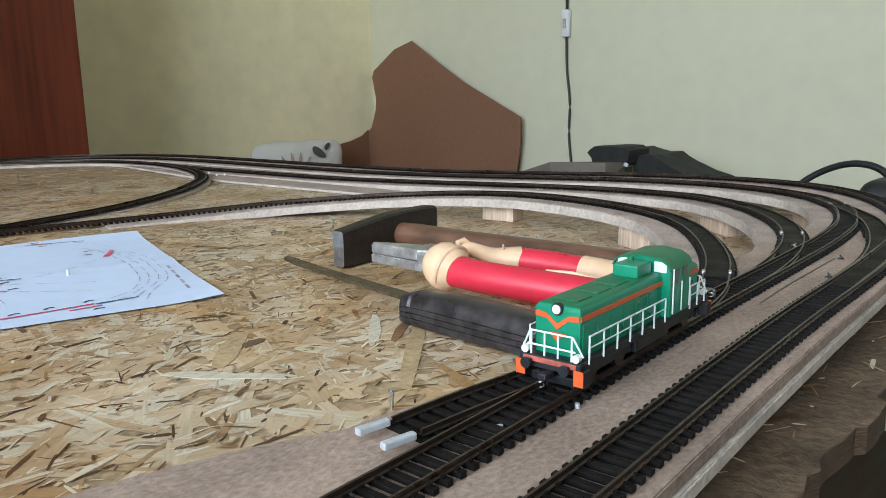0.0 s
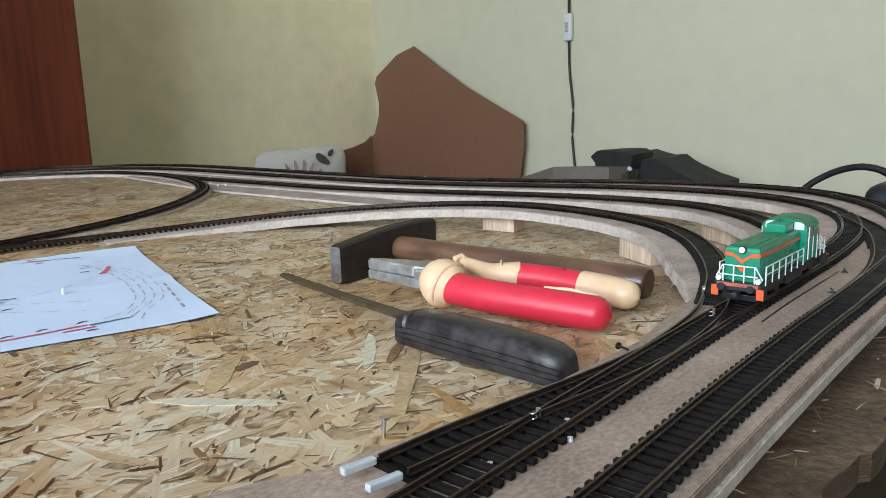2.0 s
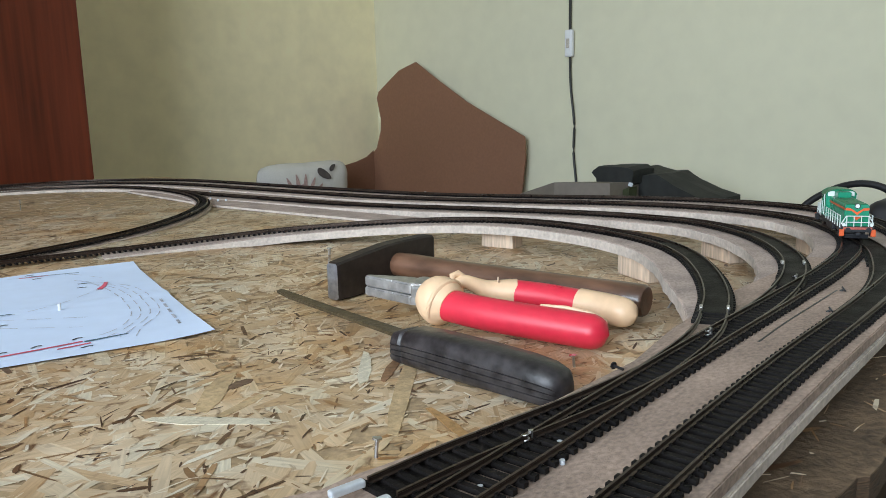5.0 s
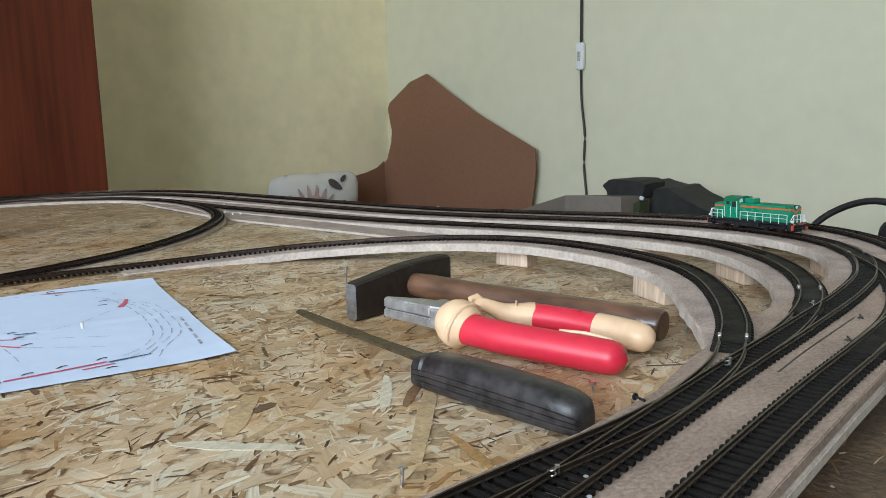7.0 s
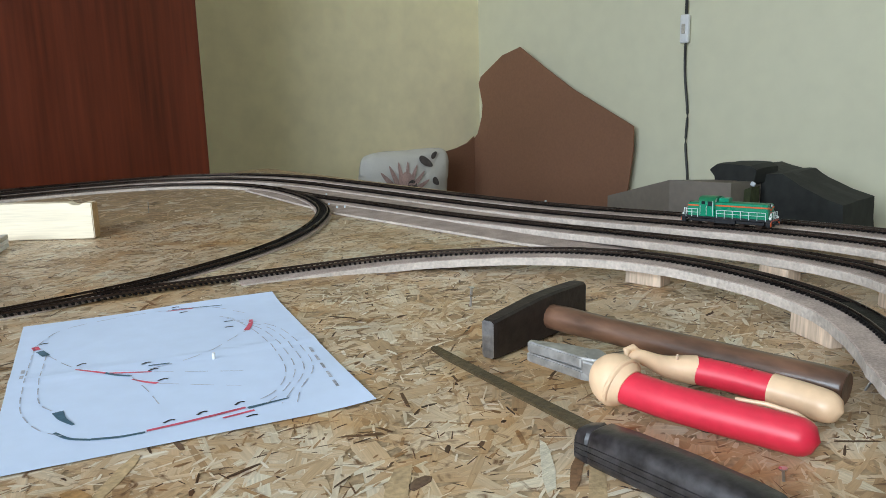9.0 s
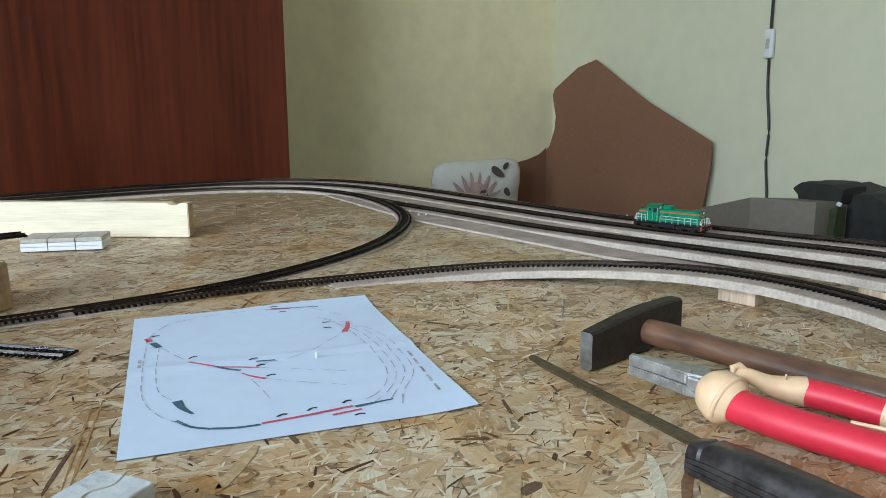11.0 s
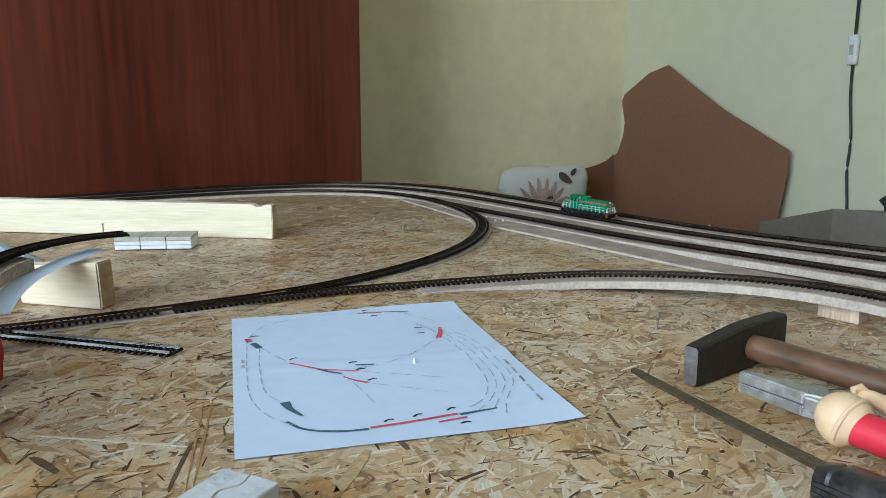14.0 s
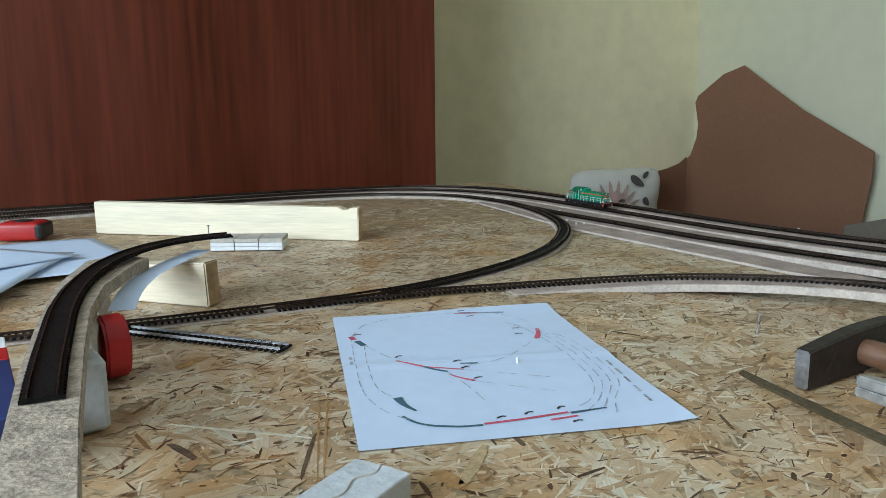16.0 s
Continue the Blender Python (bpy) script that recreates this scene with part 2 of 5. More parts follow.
# lamp lenses, and the reflection painted on the cab's front panes
M_LAMP_GLINT = material("lamp_lens_and_pane_glint", (0.75, 0.8, 0.78), 0.15, scale=100, vary=0.05, spec=0.8)
M_WINFRAME = material("white_window_frame", (0.8, 0.8, 0.78), 0.4, scale=40, vary=0.04)


# ---- mesh helpers ----
def link_mesh(name, bm, mats, smooth=False):
    me = bpy.data.meshes.new(name)
    bm.normal_update()
    bm.to_mesh(me)
    bm.free()
    for m in mats if isinstance(mats, (list, tuple)) else (mats,):
        me.materials.append(m)
    if smooth:
        for f in me.polygons:
            f.use_smooth = True
        me.set_sharp_from_angle(angle=radians(40))
    return new(name, me)


def part(name, bm, mats, parent, label="", smooth=False, at=None):
    ob = link_mesh(name, bm, mats, smooth)
    ob.parent = parent
    if at is not None:
        ob.matrix_basis = at
    return tagged(ob, label) if label else ob


def thing(name, label, category, at=None, group="", kind=""):
    ob = new(name)
    ob.empty_display_size = 0.02
    if at is not None:
        ob.matrix_basis = at
    return tagged(ob, label, category, group, kind)


def block(size, loc=(0, 0, 0), rot=(0, 0, 0), bevel=0.0, bm=None, mat=0, seg=2):
    """A box with rounded edges."""
    own = bmesh.new()
    bmesh.ops.create_cube(own, size=1, matrix=pose(*loc, *rot) @ Matrix.Diagonal((*size, 1)))
    if bevel:
        bmesh.ops.bevel(own, geom=own.edges[:], offset=bevel, segments=seg, affect="EDGES", profile=0.5)
    return merge(bm, own, mat)


def rod(p, q, r, r2=None, n=12, bm=None, mat=0, caps=True):
    """A round bar from p to q."""
    own = bmesh.new()
    p, q = Vector(p), Vector(q)
    turn = (q - p).to_track_quat("Z", "Y").to_matrix().to_4x4()
    bmesh.ops.create_cone(own, cap_ends=caps, segments=n, radius1=r, radius2=r if r2 is None else r2, depth=(q - p).length,
                          matrix=Matrix.Translation((p + q) / 2) @ turn)
    return merge(bm, own, mat)


def merge(bm, own, mat=0):
    for f in own.faces:
        f.material_index = mat
    if bm is None:
        return own
    me = bpy.data.meshes.new("tmp")
    own.to_mesh(me)
    own.free()
    bm.from_mesh(me)
    bpy.data.meshes.remove(me)
    return bm


def outline(pts, z0, z1, bm=None, mat=0, bevel=0.0, axis="z"):
    """A flat outline given thickness."""
    own = bmesh.new()
    put = (lambda a, b, c: (a, b, c)) if axis == "z" else ((lambda a, b, c: (c, a, b)) if axis == "x" else (lambda a, b, c: (a, c, b)))
    low = [own.verts.new(put(x, y, z0)) for x, y in pts]
    top = [own.verts.new(put(x, y, z1)) for x, y in pts]
    own.faces.new(top)
    own.faces.new(low[::-1])
    for i in range(len(pts)):
        j = (i + 1) % len(pts)
        own.faces.new((low[i], low[j], top[j], top[i]))
    bmesh.ops.recalc_face_normals(own, faces=own.faces[:])
    if bevel:
        bmesh.ops.bevel(own, geom=own.edges[:], offset=bevel, segments=2, affect="EDGES")
    return merge(bm, own, mat)


def tube(path, r, n=8, bm=None, mat=0, flat=1.0):
    """A round tube along a path; r may be one radius or one for each point; flat squeezes it in z."""
    own = bmesh.new()
    rings = []
    P = [Vector(p) for p in path]
    rs = r if isinstance(r, (list, tuple)) else [r] * len(P)
    for i, p in enumerate(P):
        d = (P[min(i + 1, len(P) - 1)] - P[max(i - 1, 0)]).normalized()
        side = d.cross(Vector((0, 0, 1)))
        side = side.normalized() if side.length > 1e-4 else Vector((1, 0, 0))
        up = side.cross(d)
        rings.append([own.verts.new(p + rs[i] * (math.cos(a) * side + flat * math.sin(a) * up)) for a in (2 * math.pi * k / n for k in range(n))])
    for a, b in zip(rings, rings[1:]):
        for k in range(n):
            own.faces.new((a[k], a[(k + 1) % n], b[(k + 1) % n], b[k]))
    own.faces.new(rings[0][::-1])
    own.faces.new(rings[-1])
    bmesh.ops.recalc_face_normals(own, faces=own.faces[:])
    return merge(bm, own, mat)


def smooth_path(pts, step=0.004):
    """A smooth line through a few control points, resampled evenly."""
    P = [np.array(p, float) for p in pts]
    P = [2 * P[0] - P[1]] + P + [2 * P[-1] - P[-2]]
    out = []
    for i in range(1, len(P) - 2):
        p0, p1, p2, p3 = P[i - 1:i + 3]
        t1 = np.linalg.norm(p1 - p0) ** 0.5
        t2 = t1 + np.linalg.norm(p2 - p1) ** 0.5
        t3 = t2 + np.linalg.norm(p3 - p2) ** 0.5
        for t in np.linspace(t1, t2, 24, endpoint=False):
            a1 = (t1 - t) / t1 * p0 + t / t1 * p1
            a2 = (t2 - t) / (t2 - t1) * p1 + (t - t1) / (t2 - t1) * p2
            a3 = (t3 - t) / (t3 - t2) * p2 + (t - t2) / (t3 - t2) * p3
            b1 = (t2 - t) / t2 * a1 + t / t2 * a2
            b2 = (t3 - t) / (t3 - t1) * a2 + (t - t1) / (t3 - t1) * a3
            out.append((t2 - t) / (t2 - t1) * b1 + (t - t1) / (t2 - t1) * b2)
    out = np.array(out + [P[-2]])
    d = np.r_[0, np.cumsum(np.linalg.norm(np.diff(out, axis=0), axis=1))]
    s = np.linspace(0, d[-1], max(2, int(d[-1] / step) + 1))
    return np.stack([np.interp(s, d, out[:, k]) for k in range(3)], 1)


def frames_of(path):
    """Sideways unit vectors (to the left of the way) along a path."""
    d = np.gradient(path, axis=0)
    d /= np.linalg.norm(d, axis=1)[:, None]
    side = np.stack([-d[:, 1], d[:, 0], 0 * d[:, 0]], 1)
    return d, side / np.linalg.norm(side, axis=1)[:, None]


def sweep(path, profile, bm=None, mat=0, mats=None, closed_ends=True):
    """A profile of (left, up) points drawn along a path."""
    own = bmesh.new()
    _, side = frames_of(path)
    rings = [[own.verts.new((p[0] + s[0] * a, p[1] + s[1] * a, p[2] + b)) for a, b in profile] for p, s in zip(path, side)]
    n = len(profile)
    for a, b in zip(rings, rings[1:]):
        for k in range(n):
            f = own.faces.new((a[k], b[k], b[(k + 1) % n], a[(k + 1) % n]))
            f.material_index = mats[k] if mats else mat
    if closed_ends:
        own.faces.new(rings[0])
        own.faces.new(rings[-1][::-1])
    bmesh.ops.recalc_face_normals(own, faces=own.faces[:])
    if bm is None:
        return own
    me = bpy.data.meshes.new("tmp")
    own.to_mesh(me)
    own.free()
    bm.from_mesh(me)
    bpy.data.meshes.remove(me)
    return bm


# ---- the room ----
FLOOR_Z, CEIL_Z = -0.78, 1.82
X0, X1, Y0, Y1 = -2.2, 2.178, -3.2, 1.971


def room():
    tagged(link_mesh("floor", block((X1 - X0 + 0.4, Y1 - Y0 + 0.4, 0.1), ((X0 + X1) / 2, (Y0 + Y1) / 2, FLOOR_Z - 0.05)), M_FLOOR),
           "dark brown wooden floor under the layout", "floor", kind="structure")
    tagged(link_mesh("ceiling", block((X1 - X0 + 0.4, Y1 - Y0 + 0.4, 0.1), ((X0 + X1) / 2, (Y0 + Y1) / 2, CEIL_Z + 0.05)), M_CEIL),
           "plain white painted ceiling", "ceiling", kind="structure")
    h, zc = CEIL_Z - FLOOR_Z, (CEIL_Z + FLOOR_Z) / 2
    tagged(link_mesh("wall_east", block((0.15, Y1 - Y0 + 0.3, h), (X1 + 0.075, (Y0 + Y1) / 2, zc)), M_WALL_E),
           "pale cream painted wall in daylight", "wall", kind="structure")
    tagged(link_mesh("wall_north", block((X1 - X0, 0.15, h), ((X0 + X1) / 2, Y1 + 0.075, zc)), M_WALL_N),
           "yellowish cream wall with faint stains, colour lifted for missing light", "wall", kind="structure")
    # added out of view to close the room and absorb bounce
    tagged(link_mesh("wall_south", block((X1 - X0, 0.15, h), ((X0 + X1) / 2, Y0 - 0.075, zc)), M_WALL_S),
           "unseen wall closing the room, brown to cut bounce light", "wall", kind="structure")
    # west wall with a window opening
    wy0, wy1, wz0, wz1 = -1.72, 0.48, 0.22, 1.67
    bm = block((0.15, wy0 - Y0, h), (X0 - 0.075, (Y0 + wy0) / 2, zc))
    block((0.15, Y1 - wy1, h), (X0 - 0.075, (Y1 + wy1) / 2, zc), bm=bm)
    block((0.15, wy1 - wy0, wz0 - FLOOR_Z), (X0 - 0.075, (wy0 + wy1) / 2, (wz0 + FLOOR_Z) / 2), bm=bm)
    block((0.15, wy1 - wy0, CEIL_Z - wz1), (X0 - 0.075, (wy0 + wy1) / 2, (wz1 + CEIL_Z) / 2), bm=bm)
    tagged(link_mesh("wall_west", bm, M_WALL_E), "cream wall with a wide window opening", "wall", kind="structure")
    win = thing("window_1", "white framed window letting in daylight", "window", pose(X0 - 0.06, (wy0 + wy1) / 2, (wz0 + wz1) / 2), kind="structure")
    w, g = wy1 - wy0, wz1 - wz0
    for y, z, sy, sz in ((0, g / 2 - 0.03, w, 0.06), (0, -g / 2 + 0.03, w, 0.06), (w / 2 - 0.03, 0, 0.06, g - 0.12), (-w / 2 + 0.03, 0, 0.06, g - 0.12), (0, 0, 0.05, g - 0.12)):
        part("window_frame", block((0.05, sy, sz), (0, y, z), bevel=0.006), M_WINFRAME, win)


def wardrobe():
    x1, x0, y0, y1 = 0.740, -1.40, 1.425, 1.965
    w = thing("wardrobe", "tall reddish mahogany veneered wardrobe against the wall", "wardrobe", pose((x0 + x1) / 2, (y0 + y1) / 2, FLOOR_Z))
    hh = 2.35
    part("carcass", block((x1 - x0, y1 - y0 - 0.02, hh), (0, 0.01, hh / 2), bevel=0.003), M_WARD, w)
    half = (x1 - x0) / 2
    for k in range(2):
        d = part("door", block((half - 0.003, 0.02, hh - 0.1), ((k - 0.5) * half, -(y1 - y0) / 2 + 0.0, hh / 2 + 0.04), bevel=0.002), M_WARD, w)
        part("handle", rod(((k - 0.5) * 0.1, -(y1 - y0) / 2 - 0.035, 1.9), ((k - 0.5) * 0.1, -(y1 - y0) / 2 - 0.035, 2.05), 0.006), M_STEEL, d)


room()
wardrobe()

# ---- the layout board ----
BX0, BX1, BY0, BY1 = -1.15, 0.90, -0.411, 1.415


def board():
    rng = random.Random(3)
    t = thing("layout_board", "large sheet of oriented strand board with ragged edge", "board", kind="structure")
    pts = [(BX0, BY1), (BX0, BY0)]
    x = BX0
    while x < BX1 - 0.03:
        x += rng.uniform(0.004, 0.014)
        pts.append((x, BY0 + rng.uniform(-0.003, 0.004)))
    pts += [(BX1, BY0), (BX1, BY1)]
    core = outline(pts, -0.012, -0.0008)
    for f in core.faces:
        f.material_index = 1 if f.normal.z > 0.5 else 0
    part("core", core, (M_OSBSHADE, M_OSBTOP), t)
    # pressed strands flush with one another, then thin slivers between them
    def flakes(name, count, size, z0, z1, mat, label):
        verts, faces, uvs = [], [], []
        for k in range(count):
            near = k % 3 != 0
            cx = rng.uniform(-0.35, 0.75) if near else rng.uniform(BX0, BX1)
            cy = rng.uniform(-0.40, 0.75) if near else rng.uniform(-0.40, BY1)
            ln, wd, a = size()
            if not near and wd < 0.002:
                ln, wd = ln * 1.9, wd * 2.2
            z = z0 + (z1 - z0) * k / count
            ca, sa = math.cos(a), math.sin(a)
            outer = [(-ln / 2, -wd * rng.uniform(0.1, 0.5)), (-ln * rng.uniform(0.1, 0.3), -wd / 2), (ln * rng.uniform(0.15, 0.4), -wd * rng.uniform(0.4, 0.5)),
                     (ln / 2, -wd * rng.uniform(0.0, 0.4)), (ln * rng.uniform(0.4, 0.5), wd * rng.uniform(0.1, 0.5)), (ln * rng.uniform(0, 0.2), wd / 2),
                     (-ln * rng.uniform(0.25, 0.45), wd * rng.uniform(0.35, 0.5))]
            at = [(cx + lx * ca - ly * sa, cy + lx * sa + ly * ca) for lx, ly in outer]
            if not all(BX0 < px < BX1 and -0.404 < py < BY1 for px, py in at):
                continue
            base = len(verts)
            verts += [(px, py, z) for px, py in at]
            faces.append(tuple(range(base, base + len(outer))))
            uvs += [(lx + k * 0.13, ly + k * 0.37) for lx, ly in outer]
        me = bpy.data.meshes.new(name)
        me.from_pydata(verts, [], faces)
        layer = me.uv_layers.new(name="grain")
        for loop in me.loops:
            layer.data[loop.index].uv = uvs[loop.vertex_index]
        me.materials.append(mat)
        ob = new(name, me)
        ob.parent = t
        tagged(ob, label, kind="stuff")

    def wide():
        return rng.uniform(0.014, 0.07), rng.choice((rng.uniform(0.002, 0.006), rng.uniform(0.004, 0.010), rng.uniform(0.007, 0.016))), rng.gauss(0.2, 0.95)

    def thin():
        return rng.choice((rng.uniform(0.002, 0.007), rng.uniform(0.004, 0.016))), rng.uniform(0.0004, 0.0016), rng.gauss(0.1, 0.8)

    flakes("strands", 15000, wide, -0.0006, -0.0003, M_STRAND, "tan and golden pressed wood strands")
    flakes("slivers", 30000, thin, -0.00027, -0.0001, M_FLECK, "dark and pale wood slivers pressed into the board")
    # a few large strands that stand out
    bold = (
            ("pale", 0.109, -0.152, 0.145, -0.202, 0.01), ("brown", 0.210, -0.200, 0.244, -0.178, 0.006), ("tan", 0.167, -0.253, 0.250, -0.183, 0.01), ("dark", 0.155, -0.147, 0.170, -0.143, 0.008),
            ("tan", 0.128, -0.165, 0.168, -0.126, 0.012), ("pale", 0.240, -0.155, 0.202, -0.195, 0.007), ("orange", 0.201, -0.243, 0.186, -0.281, 0.006), ("tan", 0.129, -0.177, 0.162, -0.168, 0.007),
            ("orange", -0.029, -0.013, 0.007, 0.096, 0.0016), ("orange", -0.025, -0.012, 0.014, 0.100, 0.0016), ("pale", -0.089, 0.098, -0.014, 0.036, 0.0022), ("dark", -0.093, 0.068, -0.083, 0.040, 0.006),
            ("orange", -0.072, 0.208, -0.046, 0.225, 0.012), ("dark", -0.038, -0.012, -0.012, 0.044, 0.003), ("orange", 0.030, -0.034, 0.035, -0.058, 0.012), ("tan", 0.071, -0.019, 0.036, -0.055, 0.008),
            ("dark", 0.092, -0.012, 0.090, -0.030, 0.004))
    for kind, x0, y0, x1, y1, w in bold:
        d = Vector((x1 - x0, y1 - y0))
        ln, side = d.length, Vector((y0 - y1, x1 - x0)).normalized()
        d.normalize()
        rim = []
        for a, s in ((-0.5, -0.6), (-0.2, -1), (0.25, -0.85), (0.5, -0.5), (0.44, 0.7), (0.1, 1), (-0.3, 0.8), (-0.47, 0.3)):
            q = Vector(((x0 + x1) / 2, (y0 + y1) / 2)) + d * ln * (a + rng.uniform(-0.03, 0.03)) + side * w / 2 * s * rng.uniform(0.75, 1.15)
            rim.append((q.x, q.y))
        part("strand", outline(rim, -0.0004, -0.00006), M_BOLD[kind], t)
    # dark strip laid over the board margin in place of shade
    part("torn_edge", outline([p for p in pts[1:-1]] + [(BX1, -0.372), (BX0, -0.372)], -0.0007, -0.00018), M_EDGESHADE, t, "strip along the torn board edge, darkened for shade")
    # trestle legs that carry the board
    for x in (BX0 + 0.12, BX1 - 0.12):
        for y in (BY0 + 0.40, BY1 - 0.12):
            # legs use the same wood with shade in its colour
            part("leg", block((0.06, 0.06, -0.012 - FLOOR_Z), (x, y, (FLOOR_Z - 0.012) / 2), bevel=0.004), M_RISER, t)


board()

# ---- tracks ----
HI, MID, LOW = 0.030, 0.011, 0.007
LINE_C = [(-0.45, -0.374, HI), (0, -0.351, HI), (0.10, -0.346, HI), (0.20, -0.3405, HI), (0.29, -0.336, HI), (0.40, -0.3325, HI), (0.499, -0.3275, HI), (0.576, -0.317, HI),
          (0.650, -0.292, HI), (0.716, -0.247, 0.029), (0.761, -0.182, 0.028), (0.785, -0.095, 0.0265), (0.789, -0.004, 0.0245), (0.782, 0.124, 0.0205),
          (0.777, 0.271, 0.0155), (0.772, 0.418, 0.012), (0.765, 0.609, MID), (0.757, 0.82, MID), (0.748, 0.97, MID), (0.722, 1.10, MID),
          (0.655, 1.215, MID), (0.55, 1.28, MID), (0.41, 1.303, MID), (0.2, 1.295, MID), (-0.05, 1.265, MID), (-0.35, 1.22, MID)]
LINE_D = [(-0.45, -0.4125, HI), (0, -0.3895, HI), (0.10, -0.3845, HI), (0.20, -0.3785, HI), (0.29, -0.3745, HI), (0.42, -0.3715, HI), (0.532, -0.363, HI), (0.645, -0.338, HI),
          (0.749, -0.282, HI), (0.821, -0.208, 0.0285), (0.851, -0.122, 0.027), (0.856, -0.003, 0.0245), (0.848, 0.175, 0.0185), (0.841, 0.371, 0.0125), (0.831, 0.612, MID), (0.819, 0.92, MID),
          (0.805, 1.08, MID), (0.742, 1.24, MID), (0.63, 1.335, MID), (0.46, 1.366, MID), (0.2, 1.36, MID), (-0.05, 1.33, MID), (-0.35, 1.285, MID)]
LINE_A = [(0.17, -0.342, HI), (0.25, -0.3365, HI), (0.304, -0.3285, HI), (0.345, -0.3145, HI), (0.382, -0.299, HI), (0.437, -0.268, HI), (0.489, -0.2295, HI), (0.529, -0.183, HI),
          (0.555, -0.123, HI), (0.567, -0.058, HI), (0.568, 0.001, 0.029), (0.557, 0.07, 0.026), (0.532, 0.133, 0.022), (0.497, 0.186, 0.018),
          (0.454, 0.23, 0.0145), (0.402, 0.266, 0.0105), (0.346, 0.292, 0.0075), (0.285, 0.311, 0.006), (0.205, 0.326, 0.006), (0.125, 0.334, 0.006), (0.04, 0.336, 0.006)]
LINE_B = [(0.303, -0.3358, HI), (0.379, -0.331, HI), (0.444, -0.320, HI), (0.506, -0.2995, HI), (0.560, -0.269, HI), (0.612, -0.226, 0.0295), (0.658, -0.163, 0.0285),
          (0.681, -0.088, 0.0265), (0.688, -0.006, 0.0245), (0.687, 0.121, 0.0205), (0.683, 0.269, 0.0155), (0.677, 0.414, 0.012), (0.668, 0.605, MID), (0.658, 0.74, MID), (0.657, 0.87, MID)]
LINE_F = [(-0.45, 0.380, LOW), (-0.25, 0.352, LOW), (-0.09, 0.339, LOW), (0.042, 0.337, LOW), (0.126, 0.341, LOW), (0.212, 0.356, LOW), (0.342, 0.407, LOW), (0.425, 0.453, 0.009),
          (0.507, 0.527, 0.010), (0.578, 0.62, MID), (0.626, 0.73, MID), (0.654, 0.85, MID), (0.660, 0.96, MID), (0.626, 1.095, MID), (0.53, 1.187, MID),
          (0.39, 1.227, MID), (0.2, 1.23, MID), (-0.05, 1.205, MID), (-0.35, 1.16, MID)]
LINE_X = [(0.359, -0.3729, HI), (0.446, -0.368, HI), (0.522, -0.352, HI), (0.593, -0.327, HI), (0.653, -0.2905, HI), (0.705, -0.2555, HI)]
LINE_T0 = [(0.24, -0.338, HI), (0.204, -0.3362, HI), (0.171, -0.333, HI), (0.15, -0.3305, HI), (0.125, -0.3278, HI), (0.097, -0.3262, HI)]

GAUGE = 0.0130
RAIL = [(-0.00095, -0.0022), (0.00095, -0.0022), (0.00095, -0.0019), (0.0003, -0.0016), (0.0003, -0.0007), (0.00042, -0.0005), (0.00042, 0.0), (-0.00042, 0.0),
        (-0.00042, -0.0005), (-0.0003, -0.0007), (-0.0003, -0.0016), (-0.00095, -0.0019)]
SLEEPER_MESH = {}


def sleeper_mesh():
    if "m" not in SLEEPER_MESH:
        bm = block((0.0023, 0.0202, 0.0017), (0, 0, -0.0031))
        for y in (-GAUGE / 2, GAUGE / 2):
            block((0.0016, 0.0034, 0.0005), (0, y, -0.00205), bm=bm)
        me = bpy.data.meshes.new("sleeper")
        bm.to_mesh(me)
        bm.free()
        me.materials.append(M_SLEEPER)
        SLEEPER_MESH["m"] = me
    return SLEEPER_MESH["m"]


def track(line, label, drop=0.0, step=0.005, avoid=(), single=None, pitch=0.0056, plate=None, plate_top=-0.0015, rail_mat=None):
    """Two rails on black sleepers. single: the stretch of x, y in which every sleeper is an object of its own."""
    path = smooth_path(line, step)
    path[:, 2] -= drop
    t = thing("model_track", label, "model railway track", group="model railway tracks")
    _, side = frames_of(path)
    for sgn in (-1, 1):
        part("rail", sweep(path + side * sgn * GAUGE / 2, RAIL), rail_mat or M_RAIL, t)
    if plate:
        run = path[int(plate[0] / step):int(plate[1] / step)]
        part("turnout_plate", sweep(run, [(-0.0088, -0.0039), (0.0088, -0.0039), (0.0088, plate_top), (-0.0088, plate_top)]), M_SLEEPER, t, "black plastic turnout base")
    fine = smooth_path(line, pitch)
    d, side = frames_of(fine)
    left = 300
    verts, faces = [], []
    src = sleeper_mesh()
    sv = np.array([v.co for v in src.vertices])
    sf = [tuple(f.vertices) for f in src.polygons]
    for p, dd in zip(fine, d):
        if any(np.hypot(*(other[:, :2] - p[:2]).T).min() < 0.0125 for other in avoid):
            continue
        m = Matrix.Translation((p[0], p[1], p[2] - drop)) @ Matrix.Rotation(math.atan2(dd[1], dd[0]), 4, "Z")
        if single and left > 0 and single[0] < p[0] < single[1] and single[2] < p[1] < single[3]:
            ob = new("sleeper", src)
            ob.parent, ob.matrix_basis = t, m
            left -= 1
        else:
            r = np.array(m.to_3x3())
            base = len(verts)
            verts += [tuple(v) for v in sv @ r.T + np.array(m.translation)]
            faces += [tuple(base + i for i in f) for f in sf]
    if verts:
        me = bpy.data.meshes.new("sleepers")
        me.from_pydata(verts, [], faces)
        me.materials.append(M_SLEEPER)
        ob = new("sleepers", me)
        ob.parent = t
        tagged(ob, kind="stuff")
    return t


